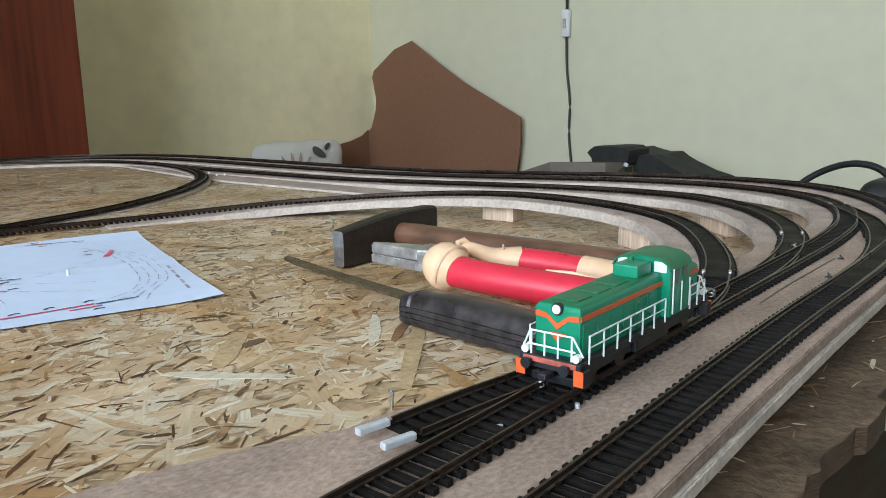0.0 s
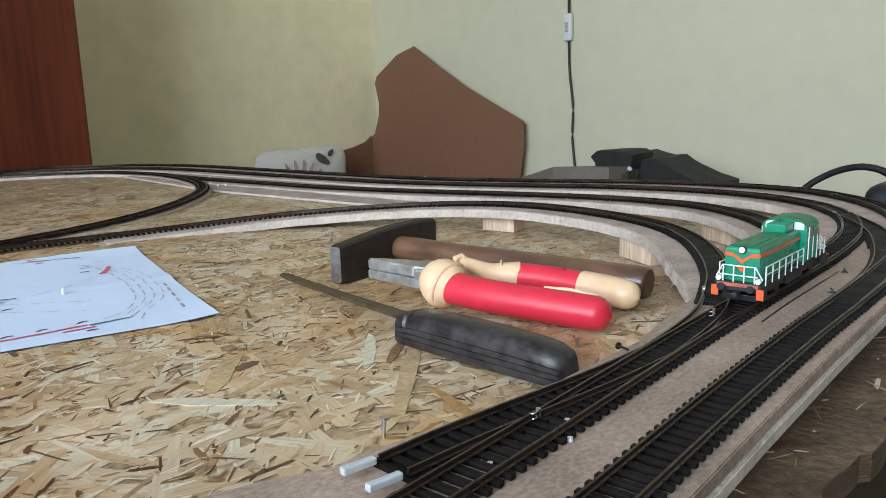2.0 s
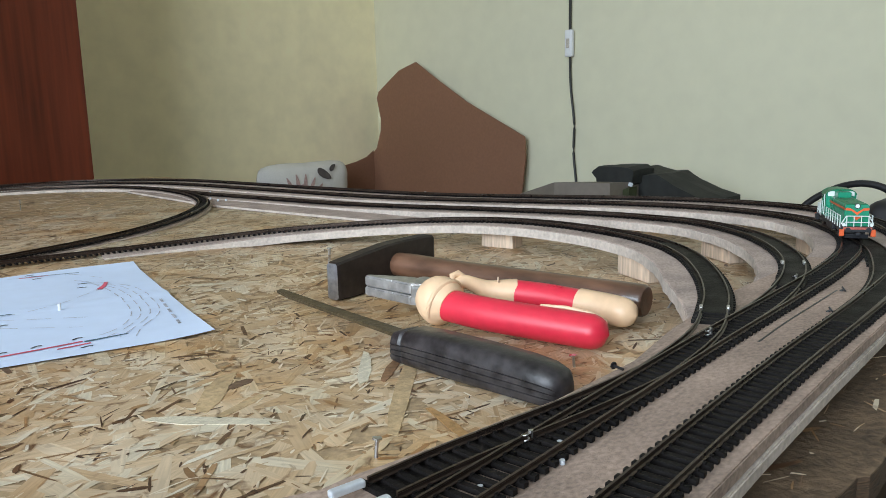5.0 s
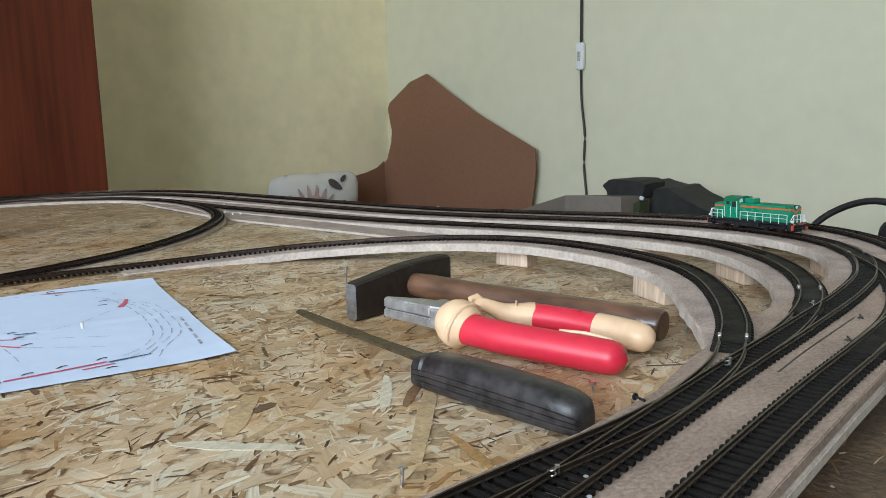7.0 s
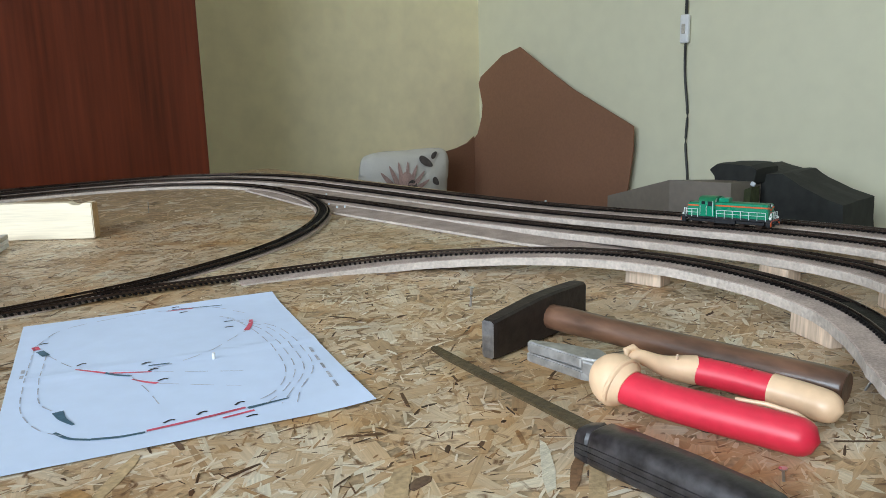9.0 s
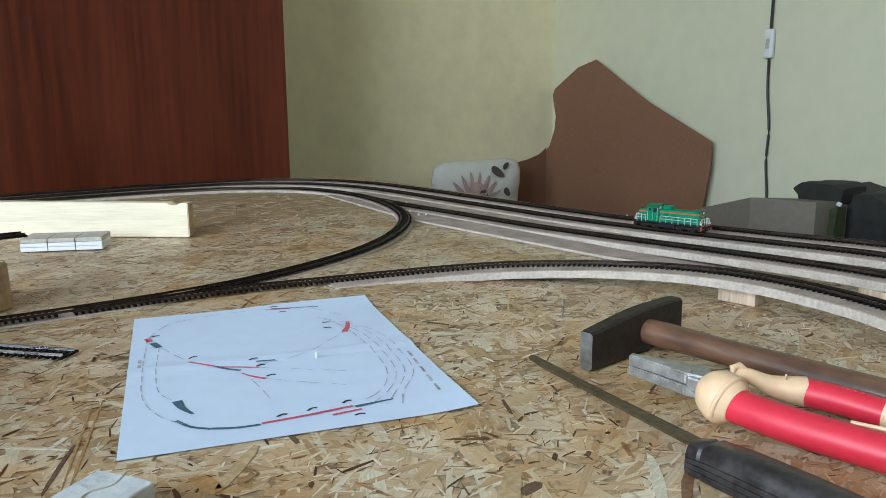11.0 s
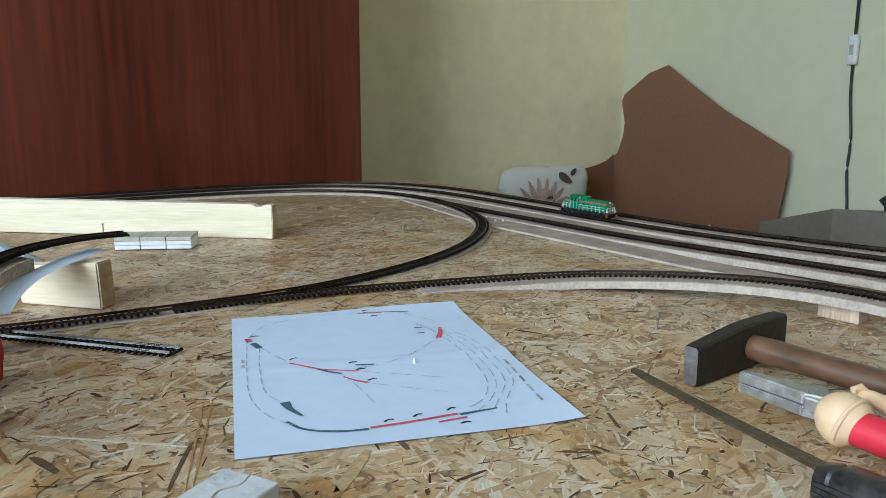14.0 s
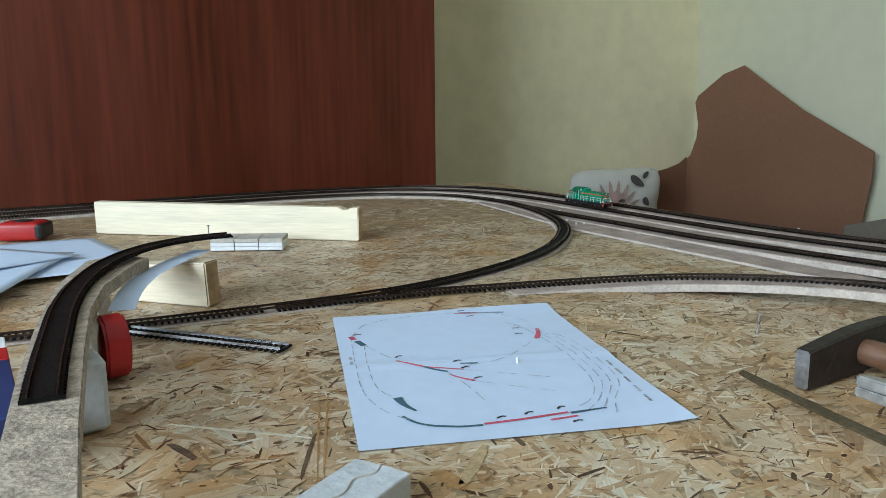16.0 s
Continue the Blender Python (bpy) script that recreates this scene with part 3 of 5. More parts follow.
def bed(line, label, width, thick, drop=0.0, shift=0.0, step=0.012, taper=0.0):
    """A sawn strip of fibreboard under a track."""
    rng = random.Random(len(line))
    path = smooth_path(line, step)
    path[:, 2] -= 0.0041 + drop
    th = np.minimum(thick, path[:, 2] + 0.0002)
    own = bmesh.new()
    _, side = frames_of(path)
    rings = []
    for k, (p, s, h) in enumerate(zip(path, side, th)):
        w1, w2 = width / 2 + shift + rng.uniform(-0.0007, 0.0007), -width / 2 + shift + rng.uniform(-0.0007, 0.0007)
        if taper:
            w1 -= 0.019 * max(0.0, 1 - k * step / taper)
        prof = ((w1, -h), (w1, -0.0008), (w1 - 0.0008, 0), (w2 + 0.0008, 0), (w2, -0.0008), (w2, -h))
        rings.append([own.verts.new((p[0] + s[0] * a, p[1] + s[1] * a, p[2] + b)) for a, b in prof])
    mats = (1, 0, 0, 0, 1, 0)
    for a, b in zip(rings, rings[1:]):
        for k in range(6):
            own.faces.new((a[k], b[k], b[(k + 1) % 6], a[(k + 1) % 6])).material_index = mats[k]
    own.faces.new(rings[0])
    own.faces.new(rings[-1][::-1])
    bmesh.ops.recalc_face_normals(own, faces=own.faces[:])
    t = thing("track_bed", label, "track bed", group="sawn track beds")
    edge = own.copy()
    for bm, keep, name, mat in ((own, 0, "bed_board", M_BED), (edge, 1, "sawn_edge", M_BEDEDGE)):
        bmesh.ops.delete(bm, geom=[f for f in bm.faces if f.material_index != keep], context="FACES")
        for f in bm.faces:
            f.material_index = 0
        part(name, bm, mat, t, "pale sawn edge of the strip" if keep else "")
    return t


def post(x, y, turn, size, label="pale plywood post holding up the track bed"):
    size = (size[0], size[1], size[2] + 0.0015)
    bm = block(size, (0, 0, size[2] / 2), bevel=0.0006)
    ob = link_mesh("support_post", bm, M_POST)
    ob.matrix_basis = pose(x, y, 0, 0, 0, turn)
    return tagged(ob, label, "support post", "posts under the track beds")


def layout_tracks():
    near = (-0.12, 0.9, -0.43, 0.3)
    inner = (-0.2, 0.9, -0.43, 0.9)
    pc, pd, pa, pb, pf = (smooth_path(q, 0.004) for q in (LINE_C, LINE_D, LINE_A, LINE_B, LINE_F))
    track(LINE_C, "black sleepered track curving from the front straight to the far side", single=near)
    track(LINE_D, "outermost black sleepered track along the board edge", single=near)
    track(LINE_A, "inner loop track rising over the ramp beside the tools", 0.00015, avoid=(pc,), single=inner, plate=(0.17, 0.40))
    track(LINE_B, "middle loop track branching from the front straight", 0.0002, avoid=(pc, pf), single=inner, plate=(0.12, 0.34))
    track(LINE_F, "track curving back from the far junction to the lead", 0.0001, avoid=(pa,), single=inner)
    track(LINE_X, "crossover track between the two front straights", 0.00025, avoid=(pc, pd), single=inner, plate=(0.0, 0.5))
    track(LINE_T0, "short turnout leg ending in silver rail joiners", 0.0003, single=near, plate=(0.0, 0.5), plate_top=-0.0034)
    # beds
    outer = [(-0.45, -0.4275), (0, -0.4045), (0.10, -0.3995), (0.20, -0.3935), (0.29, -0.3895), (0.42, -0.3855), (0.54, -0.377)]
    plan = outer + [(0.54, -0.300), (0.40, -0.300), (0.305, -0.3095), (0.25, -0.3200), (0.19, -0.3205), (0.162, -0.3168), (0.135, -0.3142), (0.112, -0.311), (0.10, -0.3088), (0.088, -0.3085), (0.066, -0.2985), (0.03, -0.288), (-0.02, -0.278), (-0.45, -0.27)]
    deck = thing("track_deck", "worn fibreboard deck with white edge strip under the front tracks", "track bed", group="sawn track beds")
    part("deck_top", outline(plan, HI - 0.0095, HI - 0.0043, bevel=0.0005), M_DECK, deck)
    part("edge_strip", outline([(x, y - 0.0013) for x, y in outer] + [(0.54, -0.366), (-0.45, -0.40)], HI - 0.0150, HI - 0.0098, bevel=0.0006), M_BEDEDGE, deck, "white laminate edge strip")
    part("riser", outline([(-0.45, -0.394), (0.10, -0.367), (0.50, -0.355), (0.50, -0.325), (0.30, -0.335), (-0.45, -0.352)], 0.0002, HI - 0.0097), M_RISER, deck, "brown wooden riser, darkened for shade")
    bed(LINE_C[5:], "fibreboard strip under the outer loop track", 0.044, 0.0085, 0.0006, shift=0.004)
    bed(LINE_D[5:], "fibreboard strip under the outermost track", 0.044, 0.0085, 0.0009, shift=0.003)
    bed(LINE_A[2:18], "fibreboard strip carried on posts under the inner loop", 0.040, 0.0085, 0.0003, shift=0.008, taper=0.13)
    bed(LINE_B[1:-1], "fibreboard strip carried on posts under the middle loop", 0.036, 0.0085, 0.0012, shift=0.005)
    bed(LINE_F, "thin fibreboard strip under the junction curve", 0.025, 0.012, 0.0015)
    strip = outline([(0.590, 0.62), (0.612, 0.22), (0.64, 0.10), (0.85, 0.10), (0.86, 1.0), (0.63, 1.0)], 0.0002, 0.0036, bevel=0.0004)
    for f in strip.faces:
        f.material_index = 1 if abs(f.normal.z) < 0.5 else 0
    tagged(link_mesh("base_strip", strip, (M_BED, M_BEDEDGE)), "wide pinkish fibreboard base strip beside the loop", "track bed")
    post(0.565, 0.006, 97, (0.037, 0.02, 0.0148))
    post(0.513, -0.181, 62, (0.045, 0.018, 0.0156))
    post(0.626, -0.200, 55, (0.046, 0.018, 0.0138))
    post(0.669, -0.073, 76, (0.034, 0.018, 0.0105))
    post(0.763, -0.145, 66, (0.04, 0.02, 0.0120))
    post(0.842, -0.114, 72, (0.04, 0.02, 0.0108))
    post(0.700, -0.253, 36, (0.04, 0.02, 0.0140))
    post(0.784, -0.245, 45, (0.04, 0.02, 0.0130))
    post(0.670, -0.326, 25, (0.04, 0.02, 0.0149))


layout_tracks()

# ---- locomotive ----
M_BEAMRED = material("faded_red_paint", (0.42, 0.10, 0.07), 0.5, scale=300, vary=0.5, bump=0.2)


def locomotive():
    """Diesel shunter, 1:120. Local x points the way it travels, z = 0 at the rail heads."""
    t = thing("model_locomotive", "green model diesel locomotive with orange stripes and white handrails", "model locomotive")
    deck_z = 0.0108
    part("underframe", block((0.108, 0.0225, 0.0028), (0, 0, deck_z - 0.0014), bevel=0.0004), M_CHASSIS, t)
    part("fuel_tank", block((0.026, 0.021, 0.0062), (0.001, 0, 0.0058), bevel=0.0008), M_CHASSIS, t)
    # long hood with a sloped, rounded top
    def hood(x0, x1, w, top, name, label):
        bm = block((x1 - x0, w, top - deck_z), ((x0 + x1) / 2, 0, (top + deck_z) / 2))
        edges = [e for e in bm.edges if all(v.co.z > top - 1e-5 for v in e.verts)]
        bmesh.ops.bevel(bm, geom=edges, offset=0.0024, segments=4, affect="EDGES", profile=0.5)
        for f in bm.faces:
            f.material_index = 1 if f.normal.z > 0.75 else 0
        return part(name, bm, (M_GREEN, M_GREENTOP), t, label, smooth=True)
    long_hood = hood(-0.0505, 0.0135, 0.0172, 0.0285, "long_hood", "long green engine hood")
    short_hood = hood(0.0325, 0.0495, 0.0172, 0.0268, "short_hood", "short green hood")
    # panel lines, grilles and stripes on the hoods
    for k in range(6):
        for s in (-1, 1):
            part("hood_door", block((0.0088, 0.0004, 0.0098), (-0.0445 + k * 0.0098, s * 0.0087, 0.0172), bevel=0.0001), M_GREEN, long_hood)
    for s in (-1, 1):
        part("stripe", block((0.0634, 0.0003, 0.0017), (-0.0186, s * 0.00878, 0.0243)), M_ORANGE, long_hood, "orange side stripe")
        part("stripe", block((0.0166, 0.0003, 0.0017), (0.041, s * 0.00878, 0.0232)), M_ORANGE, short_hood, "orange side stripe")
    def chevron(x, zc, parent):
        pts = [(-0.0084, zc + 0.0016), (-0.0084, zc - 0.0004), (-0.0040, zc - 0.0008), (0, zc - 0.0042), (0.0040, zc - 0.0008), (0.0084, zc - 0.0004),
               (0.0084, zc + 0.0016), (0.0046, zc + 0.0012), (0, zc - 0.0020), (-0.0046, zc + 0.0012)]
        part("chevron", outline(pts, min(x, x + 0.0003), max(x, x + 0.0003), axis="x"), M_ORANGE, parent, "orange warning chevron")
        low = [(-0.0034, zc - 0.0052), (0.0034, zc - 0.0052), (0, zc - 0.0084)]
        part("emblem", outline(low, min(x, x + 0.0003), max(x, x + 0.0003), axis="x"), M_ORANGE, parent)
    chevron(-0.0509, 0.0238, long_hood)
    chevron(0.0496, 0.0226, short_hood)
    for x0, z, sgn, parent in ((-0.0505, 0.0268, -1, long_hood), (0.0495, 0.0252, 1, short_hood)):
        part("top_lamp", rod((x0 + sgn * -0.0008, 0, z), (x0 + sgn * 0.0012, 0, z), 0.0016, n=16), M_LAMP_GLINT, parent, "round white headlamp")
        part("lamp_rim", rod((x0 + sgn * -0.001, 0, z), (x0 + sgn * 0.0008, 0, z), 0.0021, n=16), M_CHASSIS, parent)
    part("exhaust_box", block((0.0125, 0.0105, 0.0052), (0.0045, 0, 0.0306), bevel=0.0008), M_GREEN, long_hood)
    part("exhaust_pipe", rod((0.0075, 0.002, 0.033), (0.0075, 0.002, 0.0348), 0.0011), M_GREENTOP, long_hood)
    for x in (-0.040, -0.026, -0.012):
        part("roof_hatch", block((0.010, 0.009, 0.0005), (x, 0, 0.02865), bevel=0.0002), M_GREENTOP, long_hood)
    # cab with arched roof and dark panes
    bm = outline([(-0.0119, 0.0108), (0.0119, 0.0108), (0.0119, 0.0292), (0.0108, 0.0315), (0.0075, 0.0334), (0, 0.0344), (-0.0075, 0.0334), (-0.0108, 0.0315), (-0.0119, 0.0292)], 0.0132, 0.0328, axis="x")
    cab = part("cab", bm, M_GREEN, t, "green driver's cab", smooth=True)
    bm = outline([(-0.0125, 0.0294), (-0.0112, 0.0321), (-0.0078, 0.0341), (0, 0.0351), (0.0078, 0.0341), (0.0112, 0.0321), (0.0125, 0.0294), (0.0121, 0.0292),
                  (0.0108, 0.0316), (0.0075, 0.0335), (0, 0.0345), (-0.0075, 0.0335), (-0.0108, 0.0316), (-0.0121, 0.0292)], 0.0122, 0.0338, axis="x")
    part("cab_roof", bm, M_GREENTOP, cab, "dark green arched roof", smooth=True)
    for s in (-1, 1):
        part("side_window", block((0.0062, 0.0003, 0.0058), (0.0188, s * 0.01195, 0.0262), bevel=0.0001), M_GLASS, cab)
        part("side_window", block((0.0046, 0.0003, 0.0058), (0.0275, s * 0.01195, 0.0262), bevel=0.0001), M_GLASS, cab)
        part("cab_door", block((0.0058, 0.0003, 0.0145), (0.0275, s * 0.0120, 0.0182), bevel=0.0001), M_GREEN, cab)
        # front panes get a pale colour in place of reflected daylight
        part("front_window", block((0.0003, 0.0052, 0.0042), (0.0131, s * 0.0078, 0.0305), bevel=0.0001), M_LAMP_GLINT, cab, "cab pane coloured pale for its daylight reflection")
        part("front_window", block((0.0003, 0.0052, 0.0042), (0.0329, s * 0.0078, 0.0298), bevel=0.0001), M_LAMP_GLINT, cab, "cab pane coloured pale for its daylight reflection")
        part("grab_rail", rod((0.0232, s * 0.0127, 0.012), (0.0232, s * 0.0127, 0.0238), 0.00028, n=6), M_HRAIL, cab)
        part("grab_rail", rod((0.0312, s * 0.0127, 0.012), (0.0312, s * 0.0127, 0.0238), 0.00028, n=6), M_HRAIL, cab)
        part("grab_rail", rod((0.0148, s * 0.0127, 0.012), (0.0148, s * 0.0127, 0.0300), 0.00032, n=6), M_HRAIL, cab)
    # handrails along the walkways
    r = 0.00036
    for s in (-1, 1):
        y = s * 0.0116
        rail = part("handrail", rod((-0.0495, y, 0.0190), (0.0105, y, 0.0190), r, n=6), M_HRAIL, t, "white walkway handrail")
        part("handrail_bar", rod((-0.0495, y, 0.0150), (0.0105, y, 0.0150), r * 0.8, n=6), M_HRAIL, rail)
        for k in range(7):
            part("handrail_post", rod((-0.0495 + k * 0.010, y, 0.0095), (-0.0495 + k * 0.010, y, 0.0190), r, n=6), M_HRAIL, rail)
        rail = part("handrail", rod((0.035, y, 0.0190), (0.0505, y, 0.0190), r, n=6), M_HRAIL, t, "white walkway handrail")
        part("handrail_bar", rod((0.035, y, 0.0150), (0.0505, y, 0.0150), r * 0.8, n=6), M_HRAIL, rail)
        for x in (0.035, 0.0427, 0.0505):
            part("handrail_post", rod((x, y, 0.0095), (x, y, 0.0190), r, n=6), M_HRAIL, rail)
    for e in (-1, 1):
        x = e * 0.0545
        rail = part("end_handrail", rod((x, -0.0082, 0.0192), (x, 0.0082, 0.0192), r, n=6), M_HRAIL, t, "white end handrail")
        part("handrail_bar", rod((x, -0.0092, 0.0143), (x, 0.0092, 0.0143), r, n=6), M_HRAIL, rail)
        for y in (-0.0078, -0.0026, 0.0026, 0.0078):
            part("handrail_post", rod((x, y, 0.0108), (x, y, 0.0192), r, n=6), M_HRAIL, rail)
        for s in (-1, 1):
            part("slanted_bar", rod((x, s * 0.0082, 0.0192), (x - e * 0.001, s * 0.0116, 0.0128), r, n=6), M_HRAIL, rail)
        beam = part("buffer_beam", block((0.0018, 0.0235, 0.0042), (e * 0.0548, 0, 0.0088), bevel=0.0003), M_CHASSIS, t, "black buffer beam with worn red face")
        part("beam_face", block((0.0004, 0.0205, 0.0018), (e * 0.0558, 0, 0.0096), bevel=0.0001), M_BEAMRED, beam, "faded red beam face")
        part("coupler", block((0.006, 0.0032, 0.0024), (e * 0.0575, 0, 0.0055), bevel=0.0005), M_CHASSIS, beam)
        for s in (-1, 1):
            part("step", block((0.0052, 0.0038, 0.0056), (e * 0.0530, s * 0.0112, 0.0057), bevel=0.0004), M_CHASSIS, beam)
            part("step_face", block((0.0005, 0.0036, 0.0054), (e * 0.0558, s * 0.0112, 0.0060), bevel=0.0001), M_ORANGE, beam, "orange corner step face")
            part("buffer_shank", rod((e * 0.0555, s * 0.0073, 0.0088), (e * 0.0585, s * 0.0073, 0.0088), 0.0009, n=10), M_CHASSIS, beam)
            part("buffer_head", rod((e * 0.0582, s * 0.0073, 0.0088), (e * 0.0592, s * 0.0073, 0.0088), 0.0019, n=14), M_CHASSIS, beam)
            part("low_lamp", rod((e * 0.0535, s * 0.0098, 0.0124), (e * 0.0556, s * 0.0098, 0.0124), 0.0014, n=14), M_LAMP_GLINT, beam, "round white marker lamp")
        part("snow_plough", block((0.001, 0.017, 0.0034), (e * 0.0525, 0, 0.0029), (0, e * 12, 0), bevel=0.0003), M_CHASSIS, t)
    bogies = []
    for x in (-0.030, 0.030):
        b = part("bogie", block((0.034, 0.0185, 0.0034), (0, 0, 0.0054), bevel=0.0006), M_CHASSIS, t, at=pose(x, 0, 0))
        sets = []
        for wx in (-0.0104, 0.0104):
            bm = rod((0, -0.0072, 0), (0, 0.0072, 0), 0.0012, n=8)
            for s in (-1, 1):
                rod((0, s * 0.0058, 0), (0, s * 0.0078, 0), 0.0042, n=20, bm=bm)
                rod((0, s * 0.0052, 0), (0, s * 0.0058, 0), 0.0048, n=20, bm=bm)
            sets.append(part("wheelset", bm, M_RAIL, b, at=pose(wx, 0, 0.0042)))
        bogies.append((x, b, sets))
    return t, bogies


LOCO, BOGIES = locomotive()
LOCO.scale = (0.975, 0.975, 0.975)


# ---- tools on the board ----
def hammer():
    t = thing("hammer", "worn hammer with dark steel head and varnished wooden handle", "hammer")
    # head: square face, flat cheeks, wedge peen; its own x runs from face to peen
    at = pose(0.3065, -0.042, 0.0, 0, 0, 7)
    secs = [(0.0, 0.0052, 0.0010, 0.0282), (0.0025, 0.0060, 0.0004, 0.0290), (0.030, 0.0064, 0.0004, 0.0318), (0.055, 0.0066, 0.0006, 0.0342), (0.075, 0.0066, 0.0006, 0.0348),
            (0.108, 0.0064, 0.0010, 0.0344), (0.116, 0.0060, 0.0030, 0.0338), (0.119, 0.0048, 0.0050, 0.0322)]
    bm = bmesh.new()
    rings = []
    for x, w, z0, z1 in secs:
        c = 0.0016
        prof = [(-w + c, z0), (w - c, z0), (w, z0 + c), (w, z1 - c), (w - c, z1), (-w + c, z1), (-w, z1 - c), (-w, z0 + c)]
        rings.append([bm.verts.new((x, y, z)) for y, z in prof])
    for a, b in zip(rings, rings[1:]):
        for k in range(8):
            bm.faces.new((a[k], a[(k + 1) % 8], b[(k + 1) % 8], b[k]))
    bm.faces.new(rings[0][::-1]).material_index = 1
    bm.faces.new(rings[-1])
    bmesh.ops.recalc_face_normals(bm, faces=bm.faces[:])
    part("head", bm, (M_HAMMER, M_FACE), t, "dark forged hammer head with bare face", at=at)
    a, b = Vector((0.3735, -0.030, 0.0170)), Vector((0.3975, -0.247, 0.0124))
    ctrl = [(0.0, 0.0098), (0.12, 0.0108), (0.3, 0.0100), (0.55, 0.0108), (0.8, 0.0112), (0.93, 0.0117), (0.992, 0.0115), (1.0, 0.0102)]
    path = [a.lerp(b, k) for k, _ in ctrl]
    bm = tube(path, [r for _, r in ctrl], 14, flat=0.92)
    part("handle", bm, M_HANDLE, t, "scuffed brown wooden handle", smooth=True)
    part("splinter", rod((0.3425, -0.170, 0.0225), (0.3395, -0.172, 0.0285), 0.0012, 0.0006, n=6), M_POST, t, "pale splinter standing off the handle")


def pliers():
    t = thing("pliers", "combination pliers with red and cream insulated grips", "pliers")
    # flat jaws held off the board by the guards, closed on one another with a dark parting line
    part("lower_jaw", outline([(0.2989, -0.0865), (0.3028, -0.0849), (0.3099, -0.1123), (0.3144, -0.1319), (0.3121, -0.1451), (0.3017, -0.1459), (0.2978, -0.1319), (0.2984, -0.1139)], 0.0122, 0.0184, bevel=0.0010), M_JAW, t, "satin steel jaw")
    part("upper_jaw", outline([(0.2985, -0.0872), (0.3033, -0.0856), (0.3148, -0.1122), (0.3181, -0.1314), (0.3148, -0.1461), (0.3040, -0.1469), (0.2992, -0.1314), (0.2994, -0.1122)], 0.0188, 0.0262, bevel=0.0012), M_JAW, t, "satin steel jaw")
    part("cutter_step", block((0.0135, 0.011, 0.0100), (0.3056, -0.1368, 0.0201), (0, 0, 4), bevel=0.0016), M_JAW, t, "bright steel joint face")
    part("pivot", rod((0.3085, -0.1348, 0.0252), (0.3081, -0.1352, 0.0274), 0.0056, n=24), M_STEEL, t, "round steel pivot")
    g = part("grip", grip_mesh([(0.3008, -0.1622, 0.0165), (0.3023, -0.1896, 0.0153), (0.3090, -0.2202, 0.0138), (0.3162, -0.2472, 0.0123), (0.3206, -0.2660, 0.0113)], 0.0106), M_RED, t, "glossy red grip", smooth=True)
    part("sleeve", collar_mesh([(0.3017, -0.1422, 0.0173), (0.3012, -0.1464, 0.0179), (0.3010, -0.1532, 0.0183), (0.3010, -0.1615, 0.0177), (0.3009, -0.1665, 0.0165)], (0.0060, 0.0125, 0.0152, 0.0160, 0.0146, 0.0110)), M_CREAM, g, "cream finger guard", smooth=True)
    part("guard_lip", tube([(0.3015 + 0.0148 * math.cos(a), -0.1600 - 0.004 * math.sin(a), max(0.0024, 0.0172 + 0.0140 * math.sin(a))) for a in np.linspace(-0.9, 3.6, 26)], 0.0017, 8), M_CREAM, g, "rolled cream lip", smooth=True)
    part("grip_rib", tube([(0.3180, -0.2215, 0.0214), (0.3236, -0.2357, 0.0213), (0.3273, -0.2500, 0.0194), (0.3282, -0.2591, 0.0156)], 0.0013, 8), M_CREAM, g, smooth=True)
    g = part("grip", grip_mesh([(0.3509, -0.1768, 0.0170), (0.3573, -0.1983, 0.0160), (0.3611, -0.2212, 0.0146)], 0.0090, round_end=False), M_RED, t, "glossy red grip", smooth=True)
    for k in range(7):
        part("raised_mark", block((0.0022, 0.0024, 0.0006), (0.3570, -0.1835 - k * 0.0042, 0.0243), (0, 12, 4), bevel=0.0002), M_RED, g)
    part("sleeve", collar_mesh([(0.3208, -0.1477, 0.0210), (0.3256, -0.1534, 0.0258), (0.3303, -0.1573, 0.0241), (0.3390, -0.1642, 0.0192), (0.3510, -0.1776, 0.0171)], (0.0038, 0.0044, 0.0050, 0.0066, 0.0080, 0.0091)), M_CREAM, g, "slim cream sleeve with a curled lip", smooth=True)
    part("sleeve_lip", tube([(0.3197, -0.1497, 0.0260), (0.3216, -0.1483, 0.0296), (0.3254, -0.1501, 0.0306), (0.3278, -0.1526, 0.0283)], [0.0016, 0.0024, 0.0026, 0.0018], 10), M_CREAM, g, "curled cream lip", smooth=True)
    part("end_cap", grip_mesh([(0.3609, -0.2203, 0.0146), (0.3629, -0.2391, 0.0135), (0.3626, -0.2595, 0.0121)], 0.0098), M_CREAM, g, "cream grip end", smooth=True)


def grip_mesh(ctrl, r, round_end=True):
    path = smooth_path(ctrl, 0.003)
    n = len(path)
    rs = []
    for k in range(n):
        left = (n - 1 - k) * 0.003
        rs.append(r * (math.sqrt(max(0.0, 1 - (1 - left / 0.011) ** 2)) * 0.98 + 0.02 if round_end and left < 0.011 else 1.0))
    return tube([tuple(p) for p in path], rs, 24, flat=0.95)


def collar_mesh(ctrl, radii, flat=1.0):
    path = smooth_path(ctrl, 0.002)
    at = np.linspace(0, 1, len(radii))
    return tube([tuple(p) for p in path], [float(np.interp(k / (len(path) - 1), at, radii)) for k in range(len(path))], 24, flat=flat)


